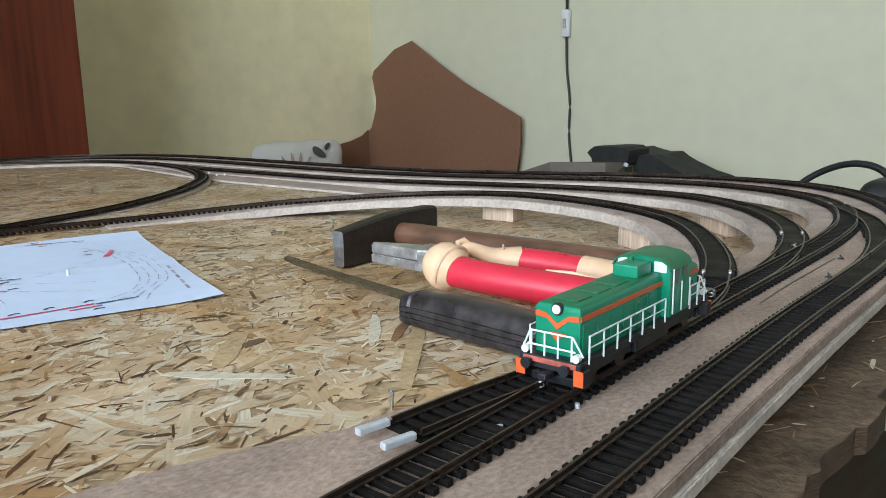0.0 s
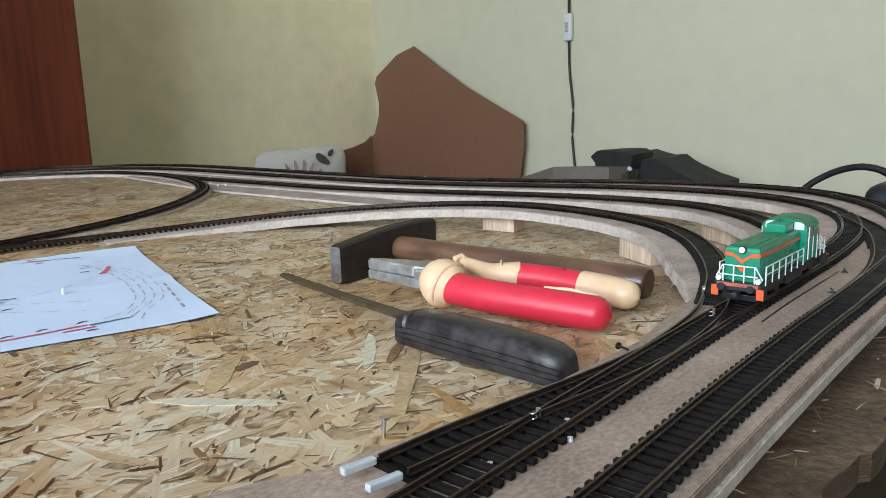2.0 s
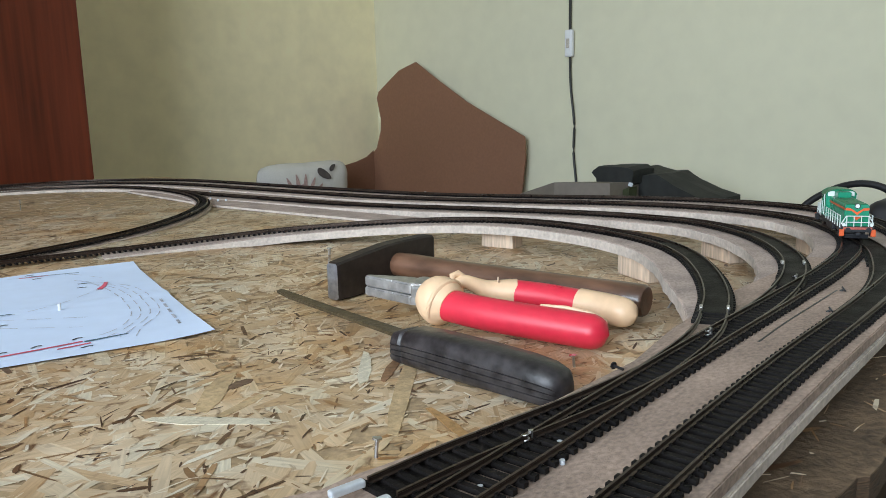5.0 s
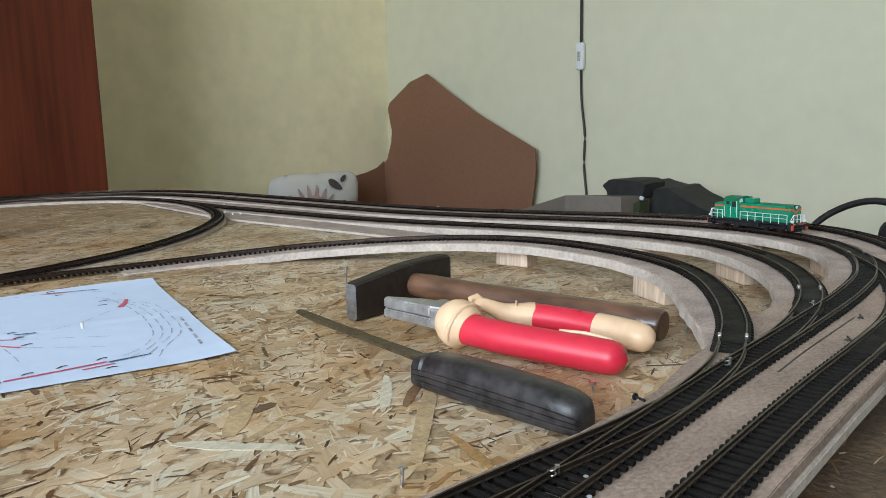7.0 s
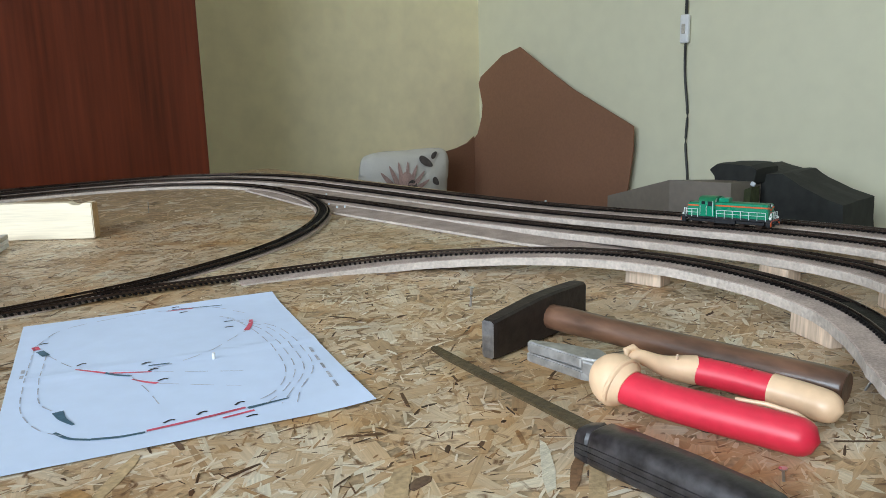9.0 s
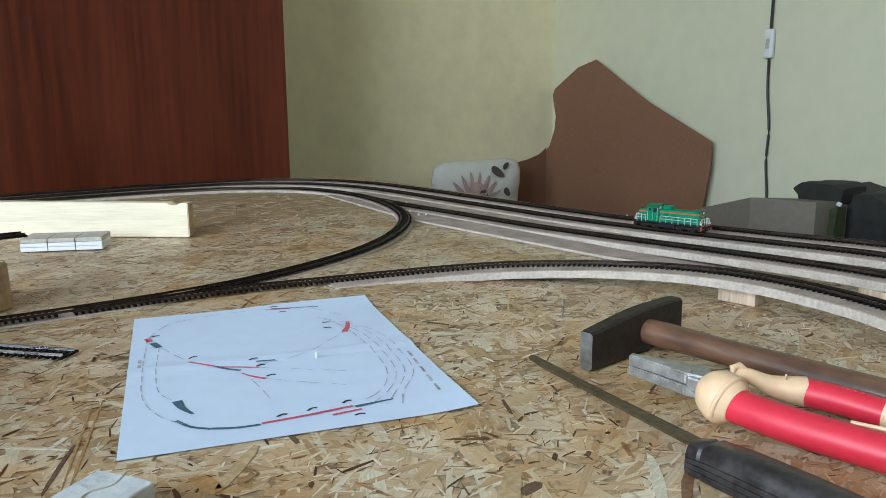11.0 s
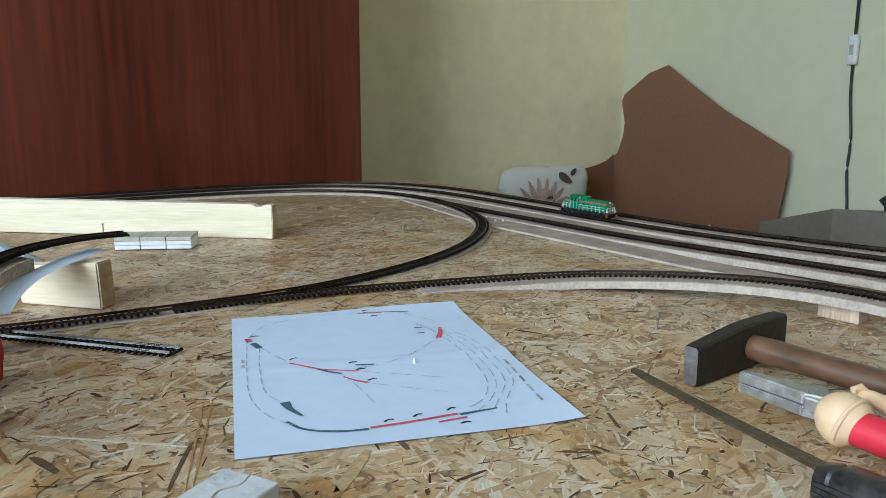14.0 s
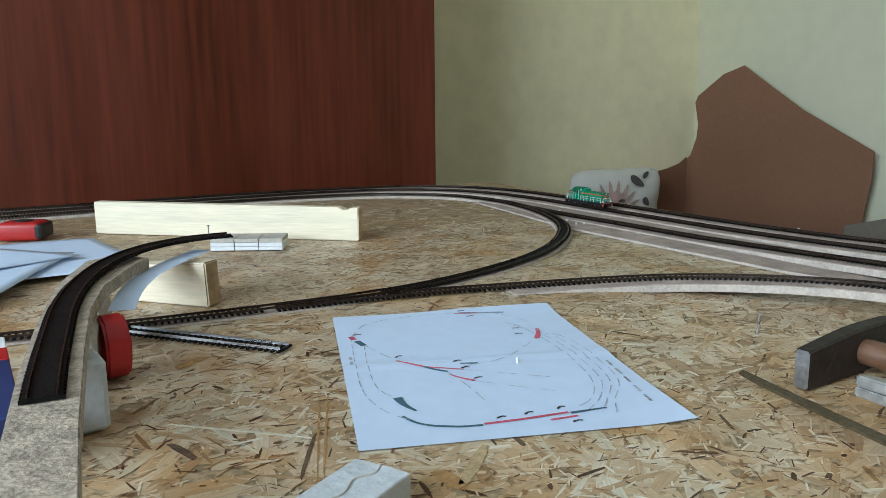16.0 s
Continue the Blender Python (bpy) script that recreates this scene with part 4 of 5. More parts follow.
def old_file():
    t = thing("hand_file", "flat brown file with a worn black wooden grip", "file")
    part("blade", outline([(0.2785, -0.0155), (0.2800, -0.0190), (0.2695, -0.088), (0.2575, -0.186), (0.2470, -0.185), (0.2595, -0.098), (0.2685, -0.038), (0.2740, -0.0175)], 0.0085, 0.0107, bevel=0.0005), M_BLADE, t, "flat brown steel blade")
    # squarish grip, chamfered along the top, with three grooves sawn along each flank
    sec = [(-0.1800, 0.0063, 0.0126), (-0.1812, 0.0084, 0.0161), (-0.1888, 0.0102, 0.0184), (-0.1905, 0.0094, 0.0178), (-0.1932, 0.0106, 0.0193), (-0.2115, 0.0114, 0.0201),
           (-0.2422, 0.0118, 0.0199), (-0.2702, 0.0114, 0.0191), (-0.2825, 0.0108, 0.0179), (-0.2892, 0.0092, 0.0158), (-0.2917, 0.0065, 0.0126), (-0.2926, 0.0035, 0.0095)]
    half = [(0.0, 0.0), (0.72, 0.0), (0.93, 0.07), (1.0, 0.18), (1.0, 0.265), (0.94, 0.28), (1.0, 0.295), (1.0, 0.425), (0.94, 0.44), (1.0, 0.455), (0.99, 0.585), (0.93, 0.60), (0.98, 0.615), (0.94, 0.74), (0.80, 0.90), (0.62, 0.985), (0.0, 1.0)]
    bm = bmesh.new()
    rings = []
    for y, w, h in sec:
        cx = 0.2425 + (y + 0.18) * 0.015
        ring = [(cx + w * u, y, 0.0008 + h * v) for u, v in half] + [(cx - w * u, y, 0.0008 + h * v) for u, v in half[-2:0:-1]]
        rings.append([bm.verts.new(p) for p in ring])
    n = len(rings[0])
    for a, b in zip(rings, rings[1:]):
        for k in range(n):
            bm.faces.new((a[k], a[(k + 1) % n], b[(k + 1) % n], b[k]))
    bm.faces.new(rings[0][::-1])
    bm.faces.new(rings[-1])
    bmesh.ops.recalc_face_normals(bm, faces=bm.faces[:])
    part("grip", bm, M_KNIFE, t, "worn black grip with lengthwise grooves", smooth=True)


def nail(x, y, h, lean=0.0, turn=0.0, z=0.0, label="small steel nail standing in the board", r=0.0008, mat=None):
    t = thing("nail", label, "nail", pose(x, y, z, lean, 0, turn), "nails in the board")
    part("shank", rod((0, 0, -0.001), (0, 0, h), r, n=8), mat or M_STEEL, t)
    part("nail_head", rod((0, 0, h), (0, 0, h + 0.0007), r * 2.6, n=12), mat or M_STEEL, t)


hammer()
pliers()
old_file()
nail(0.390, 0.068, 0.0165, 4, 40, r=0.0011)
nail(0.150, -0.263, 0.007, 8, 100)
nail(0.292, -0.262, 0.0055, -6, 30)
nail(0.436, -0.243, 0.012, 35, 60, label="pale nail leaning beside the inner track bed")
nail(0.392, 0.87, 0.016, 3, 10)
nail(0.234, -0.3235, 0.0042, 88, 165, z=HI - 0.0030, r=0.0006, mat=M_BLACK, label="black screw lying on the deck edge")


# ---- the printed plan ----
def plan_sheet():
    at = pose(0, 0, 0, 0, 0, -15.5)
    W, H = 0.210, 0.297
    t = thing("track_plan_sheet", "white A4 sheet with a marked track plan, creased across", "paper sheet", at)

    def height(x, y):
        z = 0.0007 + 0.0012 * math.exp(-((y - 0.146) / 0.010) ** 2) + 0.0007 * math.sin(x * 26 + 1) * math.sin(y * 17)
        z += 0.0030 * max(0, (y - 0.245) / 0.052) ** 2 * max(0, (x - 0.06) / 0.15)
        z += 0.002 * max(0, (x - 0.165) / 0.045) ** 2 * max(0, (0.08 - y) / 0.08)
        return max(0.0008, z)

    bm = bmesh.new()
    nx, ny = 30, 42
    grid = [[bm.verts.new((W * i / nx, 0.006 + (H - 0.006) * j / ny, height(W * i / nx, H * j / ny))) for i in range(nx + 1)] for j in range(ny + 1)]
    for j in range(ny):
        for i in range(nx):
            bm.faces.new((grid[j][i], grid[j][i + 1], grid[j + 1][i + 1], grid[j + 1][i]))
    sheet = part("sheet", bm, M_PAPER, t)
    mod = sheet.modifiers.new("thickness", "SOLIDIFY")
    mod.thickness, mod.offset = 0.00012, -1

    def line(pts, w, mat, name, dash=0, smooth=True, label=""):
        """An inked line drawn on the sheet."""
        path = smooth_path([(x, y + 0.0125, 0) for x, y in pts], 0.002) if smooth else np.array([(x, y + 0.0125, 0) for x, y in pts], float)
        _, side = frames_of(path)
        own = bmesh.new()
        for k in range(len(path) - 1):
            if dash and (k // dash) % 3 == 2:
                continue
            q = []
            for p, s, sg in ((path[k], side[k], 1), (path[k], side[k], -1), (path[k + 1], side[k + 1], -1), (path[k + 1], side[k + 1], 1)):
                ww = w if not isinstance(w, tuple) else w[0] + (w[1] - w[0]) * k / len(path)
                x, y = p[0] + s[0] * sg * ww / 2, p[1] + s[1] * sg * ww / 2
                q.append(own.verts.new((x, y, height(x, y) + 0.00035)))
            own.faces.new(q[::-1])
        bmesh.ops.recalc_face_normals(own, faces=own.faces[:])
        ob = part(name, own, mat, t, label)
        if dash:
            tagged(ob, label, kind="stuff")

    pencil = 0.0007
    for k in range(4):
        o = k * 0.0085
        line([(0.165 - 0.004 * k, 0.205 + o), (0.171 + o * 0.7, 0.18), (0.176 + o * 0.75, 0.12), (0.172 + o * 0.75, 0.07), (0.158 + o * 0.6, 0.04 - o * 0.2), (0.140 + o, 0.026 - o * 0.5)], pencil, M_INK, "pencil_line", 4)
    line([(0.012, 0.215), (0.010, 0.14), (0.012, 0.075), (0.024, 0.042), (0.035, 0.03)], pencil, M_INK, "pencil_line", 3)
    line([(0.021, 0.19), (0.019, 0.13), (0.022, 0.085), (0.032, 0.066)], pencil, M_INK, "pencil_line", 3)
    line([(0.012, 0.217), (0.03, 0.255), (0.075, 0.272), (0.115, 0.270), (0.15, 0.262), (0.175, 0.23)], pencil, M_INK, "pencil_line", 4)
    line([(0.022, 0.19), (0.035, 0.16), (0.045, 0.142)], pencil, M_INK, "pencil_line", 4)
    line([(0.075, 0.116), (0.084, 0.08), (0.090, 0.045)], pencil, M_INK, "pencil_line", 4)
    line([(0.090, 0.091), (0.115, 0.075), (0.14, 0.06)], pencil, M_INK, "pencil_line", 4)
    line([(0.088, 0.116), (0.12, 0.10), (0.15, 0.085)], pencil, M_INK, "pencil_line", 4)
    line([(0.088, 0.122), (0.12, 0.132), (0.166, 0.180)], pencil, M_INK, "pencil_line", 4)
    line([(0.012, 0.217), (0.014, 0.208)], 0.005, M_INKRED, "red_mark", smooth=False)
    line([(0.016, 0.204), (0.021, 0.190)], 0.0055, M_INKTEAL, "teal_mark", smooth=False)
    line([(0.041, 0.145), (0.050, 0.134), (0.060, 0.126)], 0.0022, M_INKRED, "red_mark")
    line([(0.060, 0.126), (0.068, 0.119), (0.076, 0.114)], 0.0026, M_INKTEAL, "teal_mark")
    line([(0.062, 0.125), (0.078, 0.120), (0.089, 0.116)], 0.0018, M_INKRED, "red_mark")
    line([(0.076, 0.107), (0.084, 0.097), (0.091, 0.091)], (0.0014, 0.0034), M_INKRED, "red_mark")
    line([(0.088, 0.128), (0.102, 0.127)], 0.0016, M_INKTEAL, "teal_mark", smooth=False)
    line([(0.032, 0.068), (0.035, 0.055), (0.041, 0.043)], (0.0065, 0.0014), M_INKTEAL, "teal_mark")
    line([(0.031, 0.036), (0.039, 0.024), (0.050, 0.017)], 0.0024, M_INKTEAL, "teal_mark")
    line([(0.050, 0.0175), (0.064, 0.014), (0.078, 0.0135)], 0.0026, M_INKTEAL, "teal_mark")
    line([(0.079, 0.015), (0.105, 0.0175), (0.136, 0.022)], 0.0028, M_INKRED, "red_mark")
    line([(0.121, 0.0125), (0.140, 0.0155)], 0.0024, M_INKRED, "red_mark", smooth=False)
    line([(0.137, 0.0205), (0.150, 0.0225), (0.163, 0.0245)], (0.0034, 0.0014), M_INKTEAL, "teal_mark")
    line([(0.175, 0.208), (0.172, 0.195), (0.166, 0.180)], (0.0030, 0.0050), M_INKRED, "red_mark")
    line([(0.113, 0.2685), (0.135, 0.266)], 0.0016, M_INKRED, "red_mark", smooth=False)
    line([(0.118, 0.271), (0.160, 0.2635)], 0.0016, M_INKTEAL, "teal_mark", smooth=False)
    # hand numbers that cannot be read, as plain strokes
    for x, y, a in ((0.045, 0.155, 0.5), (0.087, 0.133, 0.3), (0.0905, 0.1195, 0.2), (0.095, 0.096, 0.2), (0.092, 0.0225, 0.3), (0.111, 0.0255, 0.4), (0.134, 0.030, 0.4), (0.137, 0.0075, 0.1),
                    (0.157, 0.212, -0.1), (0.155, 0.196, -0.1), (0.121, 0.276, 0.1), (0.126, 0.2575, 0.1), (0.018, 0.222, 0.2)):
        dx, dy = 0.0034 * math.cos(a), 0.0034 * math.sin(a)
        line([(x - dx, y - dy), (x + dx * 0.2, y + dy + 0.001), (x + dx, y + dy)], 0.0017, M_INKBLACK, "number_stroke")
    line([(0.0075, 0.142), (0.0075, 0.165)], 0.0024, M_INK, "caption_bar", dash=2)
    line([(0.196, 0.028), (0.2005, 0.115)], 0.0020, M_INK, "caption_bar", dash=3)
    part("pin", rod((0.132, 0.135, 0.0), (0.132, 0.135, 0.0055), 0.0012, n=10), M_WHITE, t, "white pin head")


plan_sheet()


# ---- timber pieces and clutter on the left part of the board ----
def plank():
    a, b = Vector((-0.095, 0.955, 0)), Vector((0.2515, 0.680, 0))
    ln, turn = (b - a).length, math.degrees(math.atan2(b.y - a.y, b.x - a.x))
    pts = [(-ln / 2, 0.0006), (ln / 2, 0.0006), (ln / 2, 0.0495), (ln / 2 - 0.012, 0.0500), (ln / 2 - 0.016, 0.0465), (ln / 2 - 0.026, 0.0470), (ln / 2 - 0.03, 0.0502), (-ln / 2, 0.0515)]
    bm = outline(pts, 0.0, 0.020, axis="y", bevel=0.0012)
    for f in bm.faces:
        if abs(f.normal.x) > 0.8:
            f.material_index = 1
    ob = link_mesh("wooden_plank", bm, (M_PINEX, M_PINEEND))
    ob.matrix_basis = pose((a.x + b.x) / 2, (a.y + b.y) / 2, 0, 0, 0, turn)
    tagged(ob, "pale planed pine plank standing on edge with chipped corner", "plank")


def shim_stack():
    t = thing("shim_stack", "low stack of pale grey card strips in three sections", "card stack", pose(0.085, 0.678, 0.0008, 0, 0, -24.5))
    for row in range(3):
        for k in range(3):
            part("strip", block((0.0325, 0.05, 0.0052), (-0.0335 + k * 0.0335, 0.025, 0.003 + row * 0.0056), bevel=0.0005), M_WHITE if row < 2 else M_GREYCARD, t)


def wood_block():
    a, b = Vector((-0.082, 0.446, 0)), Vector((-0.017, 0.381, 0))
    ln, turn = (b - a).length, math.degrees(math.atan2(b.y - a.y, b.x - a.x))
    pts = [(-ln / 2, 0.0006), (ln / 2, 0.0006), (ln / 2 - 0.002, 0.0455), (-ln / 2 - 0.001, 0.0375)]
    bm = outline(pts, 0.0, 0.022, axis="y", bevel=0.0015)
    for f in bm.faces:
        if abs(f.normal.x) > 0.8:
            f.material_index = 1
    ob = link_mesh("wood_block", bm, (M_PINE, M_PINEEND))
    ob.matrix_basis = pose((a.x + b.x) / 2, (a.y + b.y) / 2, 0, 0, 0, turn)
    tagged(ob, "pale pine block propping up the raised track", "wood block")


LINE_R = [(-0.1535, 0.010, 0.0614), (-0.152, 0.05, 0.0614), (-0.1475, 0.13, 0.0615), (-0.142, 0.20, 0.0618), (-0.129, 0.275, 0.0625), (-0.105, 0.345, 0.064), (-0.068, 0.397, 0.0655), (-0.02, 0.426, 0.066), (0.016, 0.432, 0.066)]


def raised_line():
    track(LINE_R, "loose curved track raised on chipboard and blocks", single=(-1, 1, -1, 1), plate=(0.0, 0.6))
    pts = [(-0.173, -0.30), (-0.143, -0.30), (-0.1405, -0.11), (-0.1385, -0.03), (-0.132, 0.10), (-0.126, 0.19), (-0.113, 0.266), (-0.085, 0.344), (-0.07, 0.37), (-0.09, 0.405), (-0.123, 0.385), (-0.147, 0.29), (-0.159, 0.17), (-0.166, 0.06), (-0.169, -0.04)]
    bm = outline(pts, 0.0465, 0.0570, bevel=0.0008)
    tagged(link_mesh("chipboard_ramp", bm, M_CHIP), "grey brown chipboard strip with rough sawn edge", "board strip")
    # props below the strip
    for x, y, sz, turn, m, lab in ((-0.134, 0.116, (0.020, 0.030, 0.0455), 8, M_FOAM, "pale grey foam block under the chipboard"),
                                   (-0.134, 0.20, (0.024, 0.045, 0.0455), -8, M_GREYCARD, "greenish grey offcut under the chipboard"),
                                   (-0.122, 0.285, (0.022, 0.025, 0.0455), -22, M_GREYCARD, "greenish grey offcut under the chipboard"),
                                   (-0.150, -0.2, (0.03, 0.04, 0.0455), 3, M_FOAM, "pale grey foam block under the chipboard")):
        bm = block(sz, (0, 0, sz[2] / 2 + 0.0008), bevel=0.003, seg=1)
        for v in bm.verts:
            v.co += Vector(noise.noise_vector(v.co * 60 + Vector((x, y, 0)) * 30)) * 0.0012
        ob = link_mesh("prop_block", bm, m)
        ob.matrix_basis = pose(x, y, 0, 0, 0, turn)
        tagged(ob, lab, "prop block")
    nail(-0.004, 0.436, 0.0075, 0, 0, 0.0665, "tiny nail at the end of the raised track", 0.0006)


def red_reel():
    t = thing("red_reel", "round red plastic reel standing on its edge", "reel", pose(-0.1135, 0.205, 0.0245, 0, 0, 98))
    bm = rod((0, -0.0085, 0), (0, 0.0085, 0), 0.0232, n=40)
    bmesh.ops.bevel(bm, geom=[e for e in bm.edges if e.is_manifold and e.calc_face_angle(0) > 0.6], offset=0.002, segments=2, affect="EDGES")
    part("case", bm, M_REDPL, t, smooth=True)
    part("hub", rod((0, -0.0115, 0), (0, 0.0115, 0), 0.008, n=20), M_REDPL, t)


def tape_measure():
    t = thing("tape_measure", "red tape measure with black rim on the board", "tape measure", pose(-0.195, 0.945, 0.0008, 0, 0, -20))
    bm = block((0.062, 0.05, 0.028), (0, 0, 0.0142), bevel=0.007, seg=4)
    part("case", bm, M_REDPL, t, smooth=True)
    part("rim", block((0.012, 0.051, 0.022), (0.028, 0, 0.014), bevel=0.004), M_BLACK, t, "black rubber rim")
    part("top_badge", rod((0, 0, 0.0278), (0, 0, 0.0294), 0.014, n=24), M_BLACK, t, "dark round badge")


def loose_sheet(x, y, z, w, h, turn, bend, label, seed, tilt=(0, 0)):
    rng = random.Random(seed)
    bm = bmesh.new()
    nx, ny = 14, 14
    ph = rng.uniform(0, 6)
    g = [[bm.verts.new((w * (i / nx - 0.5), h * (j / ny - 0.5), bend * math.sin(i / nx * 3.1 + ph) + 0.5 * bend * math.sin(j / ny * 4 + ph))) for i in range(nx + 1)] for j in range(ny + 1)]
    for j in range(ny):
        for i in range(nx):
            bm.faces.new((g[j][i], g[j][i + 1], g[j + 1][i + 1], g[j + 1][i]))
    ob = link_mesh("paper_sheet", bm, M_PAPER, True)
    mod = ob.modifiers.new("thickness", "SOLIDIFY")
    mod.thickness = 0.0003
    ob.matrix_basis = pose(x, y, z, *tilt, turn)
    tagged(ob, label, "paper sheet", "loose paper sheets")


def paper_strip():
    """A curved cut strip of white paper under the raised track."""
    path = smooth_path([(-0.104, 0.245, 0.0400), (-0.092, 0.30, 0.0430), (-0.072, 0.352, 0.0455), (-0.038, 0.402, 0.0478), (-0.012, 0.430, 0.0500)], 0.01)
    bm = sweep(path, [(-0.010, 0), (0.010, 0.0002), (0.010, 0.0005), (-0.010, 0.0003)])
    tagged(link_mesh("paper_strip", bm, M_PAPER), "curved white paper strip sticking out under the raised track", "paper strip")


def loose_track():
    line = [(-0.097, 0.326, 0.0052), (-0.05, 0.276, 0.0052), (0.013, 0.209, 0.0052)]
    track(line, "short loose piece of track lying on the board", single=(-1, 1, -1, 1), rail_mat=M_STEEL)


def carton():
    t = thing("model_carton", "navy blue carton with white and red bands", "carton", pose(-0.2085, 0.135, 0.0008, 0, 0, 6))
    part("box", block((0.07, 0.16, 0.034), (0, 0, 0.017), bevel=0.001), M_BLUE, t)
    part("band", block((0.0704, 0.030, 0.0345), (0, 0.045, 0.0172), bevel=0.0008), M_REDPL, t, "red band")
    part("band", block((0.0706, 0.028, 0.0347), (0, 0.074, 0.0173), bevel=0.0008), M_WHITE, t, "white band")


def foam_block():
    t = thing("foam_block", "pale grey foam offcut with a torn crease", "foam block", pose(-0.0245, -0.0595, 0.0008, 0, 0, -57))
    bm = block((0.033, 0.048, 0.0155), (0, 0, 0.0078), bevel=0.001)
    bmesh.ops.subdivide_edges(bm, edges=bm.edges[:], cuts=2, use_grid_fill=True)
    for v in bm.verts:
        v.co += Vector(noise.noise_vector(v.co * 90)) * 0.0009
    part("body", bm, M_FOAM, t)
    path = smooth_path([(-0.004, -0.024, 0.0157), (0.001, -0.010, 0.0158), (-0.003, 0.004, 0.0158), (0.002, 0.014, 0.0158), (-0.001, 0.024, 0.0157)], 0.002)
    part("crease", tube([tuple(p) for p in path], 0.0006, 6), M_GREYCARD, t, "dark torn crease")


plank()
shim_stack()
wood_block()
raised_line()
red_reel()
tape_measure()
paper_strip()
loose_track()
carton()
foam_block()
loose_sheet(-0.175, 0.735, 0.0045, 0.21, 0.297, 12, 0.0022, "white sheet lying beside the raised track", 1)
loose_sheet(-0.275, 0.62, 0.0085, 0.21, 0.297, -18, 0.0028, "white sheet lying over another", 2)
loose_sheet(-0.30, 0.74, 0.0130, 0.21, 0.297, 40, 0.0028, "white sheet on top of the paper pile", 3)


# ---- along the walls ----
def sofa():
    t = thing("sofa_bed", "low dark sofa bed along the wall", "sofa", pose(1.53, 1.05, FLOOR_Z))
    part("base", block((1.26, 1.80, 0.28), (0, 0, 0.14), bevel=0.02), M_SOFA, t)
    part("mattress", block((1.26, 1.80, 0.22), (0, 0, 0.39), bevel=0.05, seg=4), M_SOFA, t, smooth=True)


SOFA_TOP = FLOOR_Z + 0.50


def hardboard():
    t = thing("hardboard_offcut", "large brown hardboard offcut with angled top leaning on the wall", "hardboard sheet")
    pts = [(1.688, 0.346), (1.784, 0.319), (1.908, 0.241), (1.921, 0.215), (1.900, 0.13), (1.905, 0.08), (1.933, 0.010), (1.955, -0.01), (1.955, SOFA_TOP + 0.003),
           (1.19, SOFA_TOP + 0.003), (1.176, -0.161), (1.157, -0.024), (1.158, 0.056), (1.422, 0.183), (1.56, 0.265)]
    part("sheet", outline(pts, 2.128, 2.133, axis="x"), M_CARD, t)
    low = [(2.127, 0.0), (2.089, -0.025), (2.03, -0.042), (1.96, -0.054), (1.95, -0.13), (1.95, SOFA_TOP + 0.003), (2.127, SOFA_TOP + 0.003)]
    part("bent_tail", outline(low, 1.951, 1.956, axis="y"), M_CARD, t)


def pillow():
    t = thing("pillow", "white pillow printed with dusky rose and dark flowers", "pillow", pose(1.65, 1.815, SOFA_TOP + 0.14, 8, 0, 0))
    bm = bmesh.new()
    n = 24
    hw, hh = 0.208, 0.128

    def puff(u, v):
        e = max(0.0, (1 - u * u) * (1 - v * v)) ** 0.42
        return 0.062 * e
    for s in (-1, 1):
        g = []
        for j in range(n + 1):
            row = []
            for i in range(n + 1):
                u, v = 2 * i / n - 1, 2 * j / n - 1
                pinch = 1 - 0.05 * (abs(u) ** 3 * (1 - abs(v)) + abs(v) ** 3 * (1 - abs(u))) - 0.13 * (abs(u) * abs(v)) ** 4
                row.append(bm.verts.new((u * hw * pinch, s * puff(u, v) + 0.004 * noise.noise((u * 3, v * 3, s)), v * hh * pinch)))
            g.append(row)
        for j in range(n):
            for i in range(n):
                bm.faces.new((g[j][i], g[j][i + 1], g[j + 1][i + 1], g[j + 1][i]))
    bmesh.ops.remove_doubles(bm, verts=bm.verts[:], dist=0.0006)
    bmesh.ops.recalc_face_normals(bm, faces=bm.faces[:])
    part("cushion", bm, M_PILLOW, t, smooth=True)

    def petal(cx, cz, ln, wd, a, mat, name):
        own = bmesh.new()
        vs = []
        for k in range(14):
            b = 2 * math.pi * k / 14
            lx, lz = ln * math.cos(b), wd * math.sin(b) * (1 - 0.3 * math.cos(b))
            x, z = cx + lx * math.cos(a) - lz * math.sin(a), cz + lx * math.sin(a) + lz * math.cos(a)
            u, v = max(-0.99, min(0.99, x / hw)), max(-0.99, min(0.99, z / hh))
            vs.append(own.verts.new((x, -puff(u, v) - 0.0055, z)))
        own.faces.new(vs)
        bmesh.ops.recalc_face_normals(own, faces=own.faces[:])
        part(name, own, mat, t)
    for k in range(8):
        a = 0.45 + k * 0.31
        petal(-0.055 + 0.082 * math.cos(a), -0.035 + 0.078 * math.sin(a), 0.052, 0.0095, a, M_PILLOWROSE, "rose_petal")
    petal(-0.03, 0.03, 0.035, 0.02, -0.6, M_PILLOWROSE, "rose_petal")
    petal(0.055, 0.085, 0.034, 0.015, -0.5, M_PILLOWDARK, "dark_flower")
    petal(0.10, 0.105, 0.020, 0.008, 0.5, M_PILLOWDARK, "dark_flower")
    petal(-0.01, 0.0, 0.030, 0.018, -0.9, M_PILLOWDARK, "dark_flower")
    petal(0.10, 0.01, 0.022, 0.012, -0.7, M_PILLOWDARK, "dark_flower")


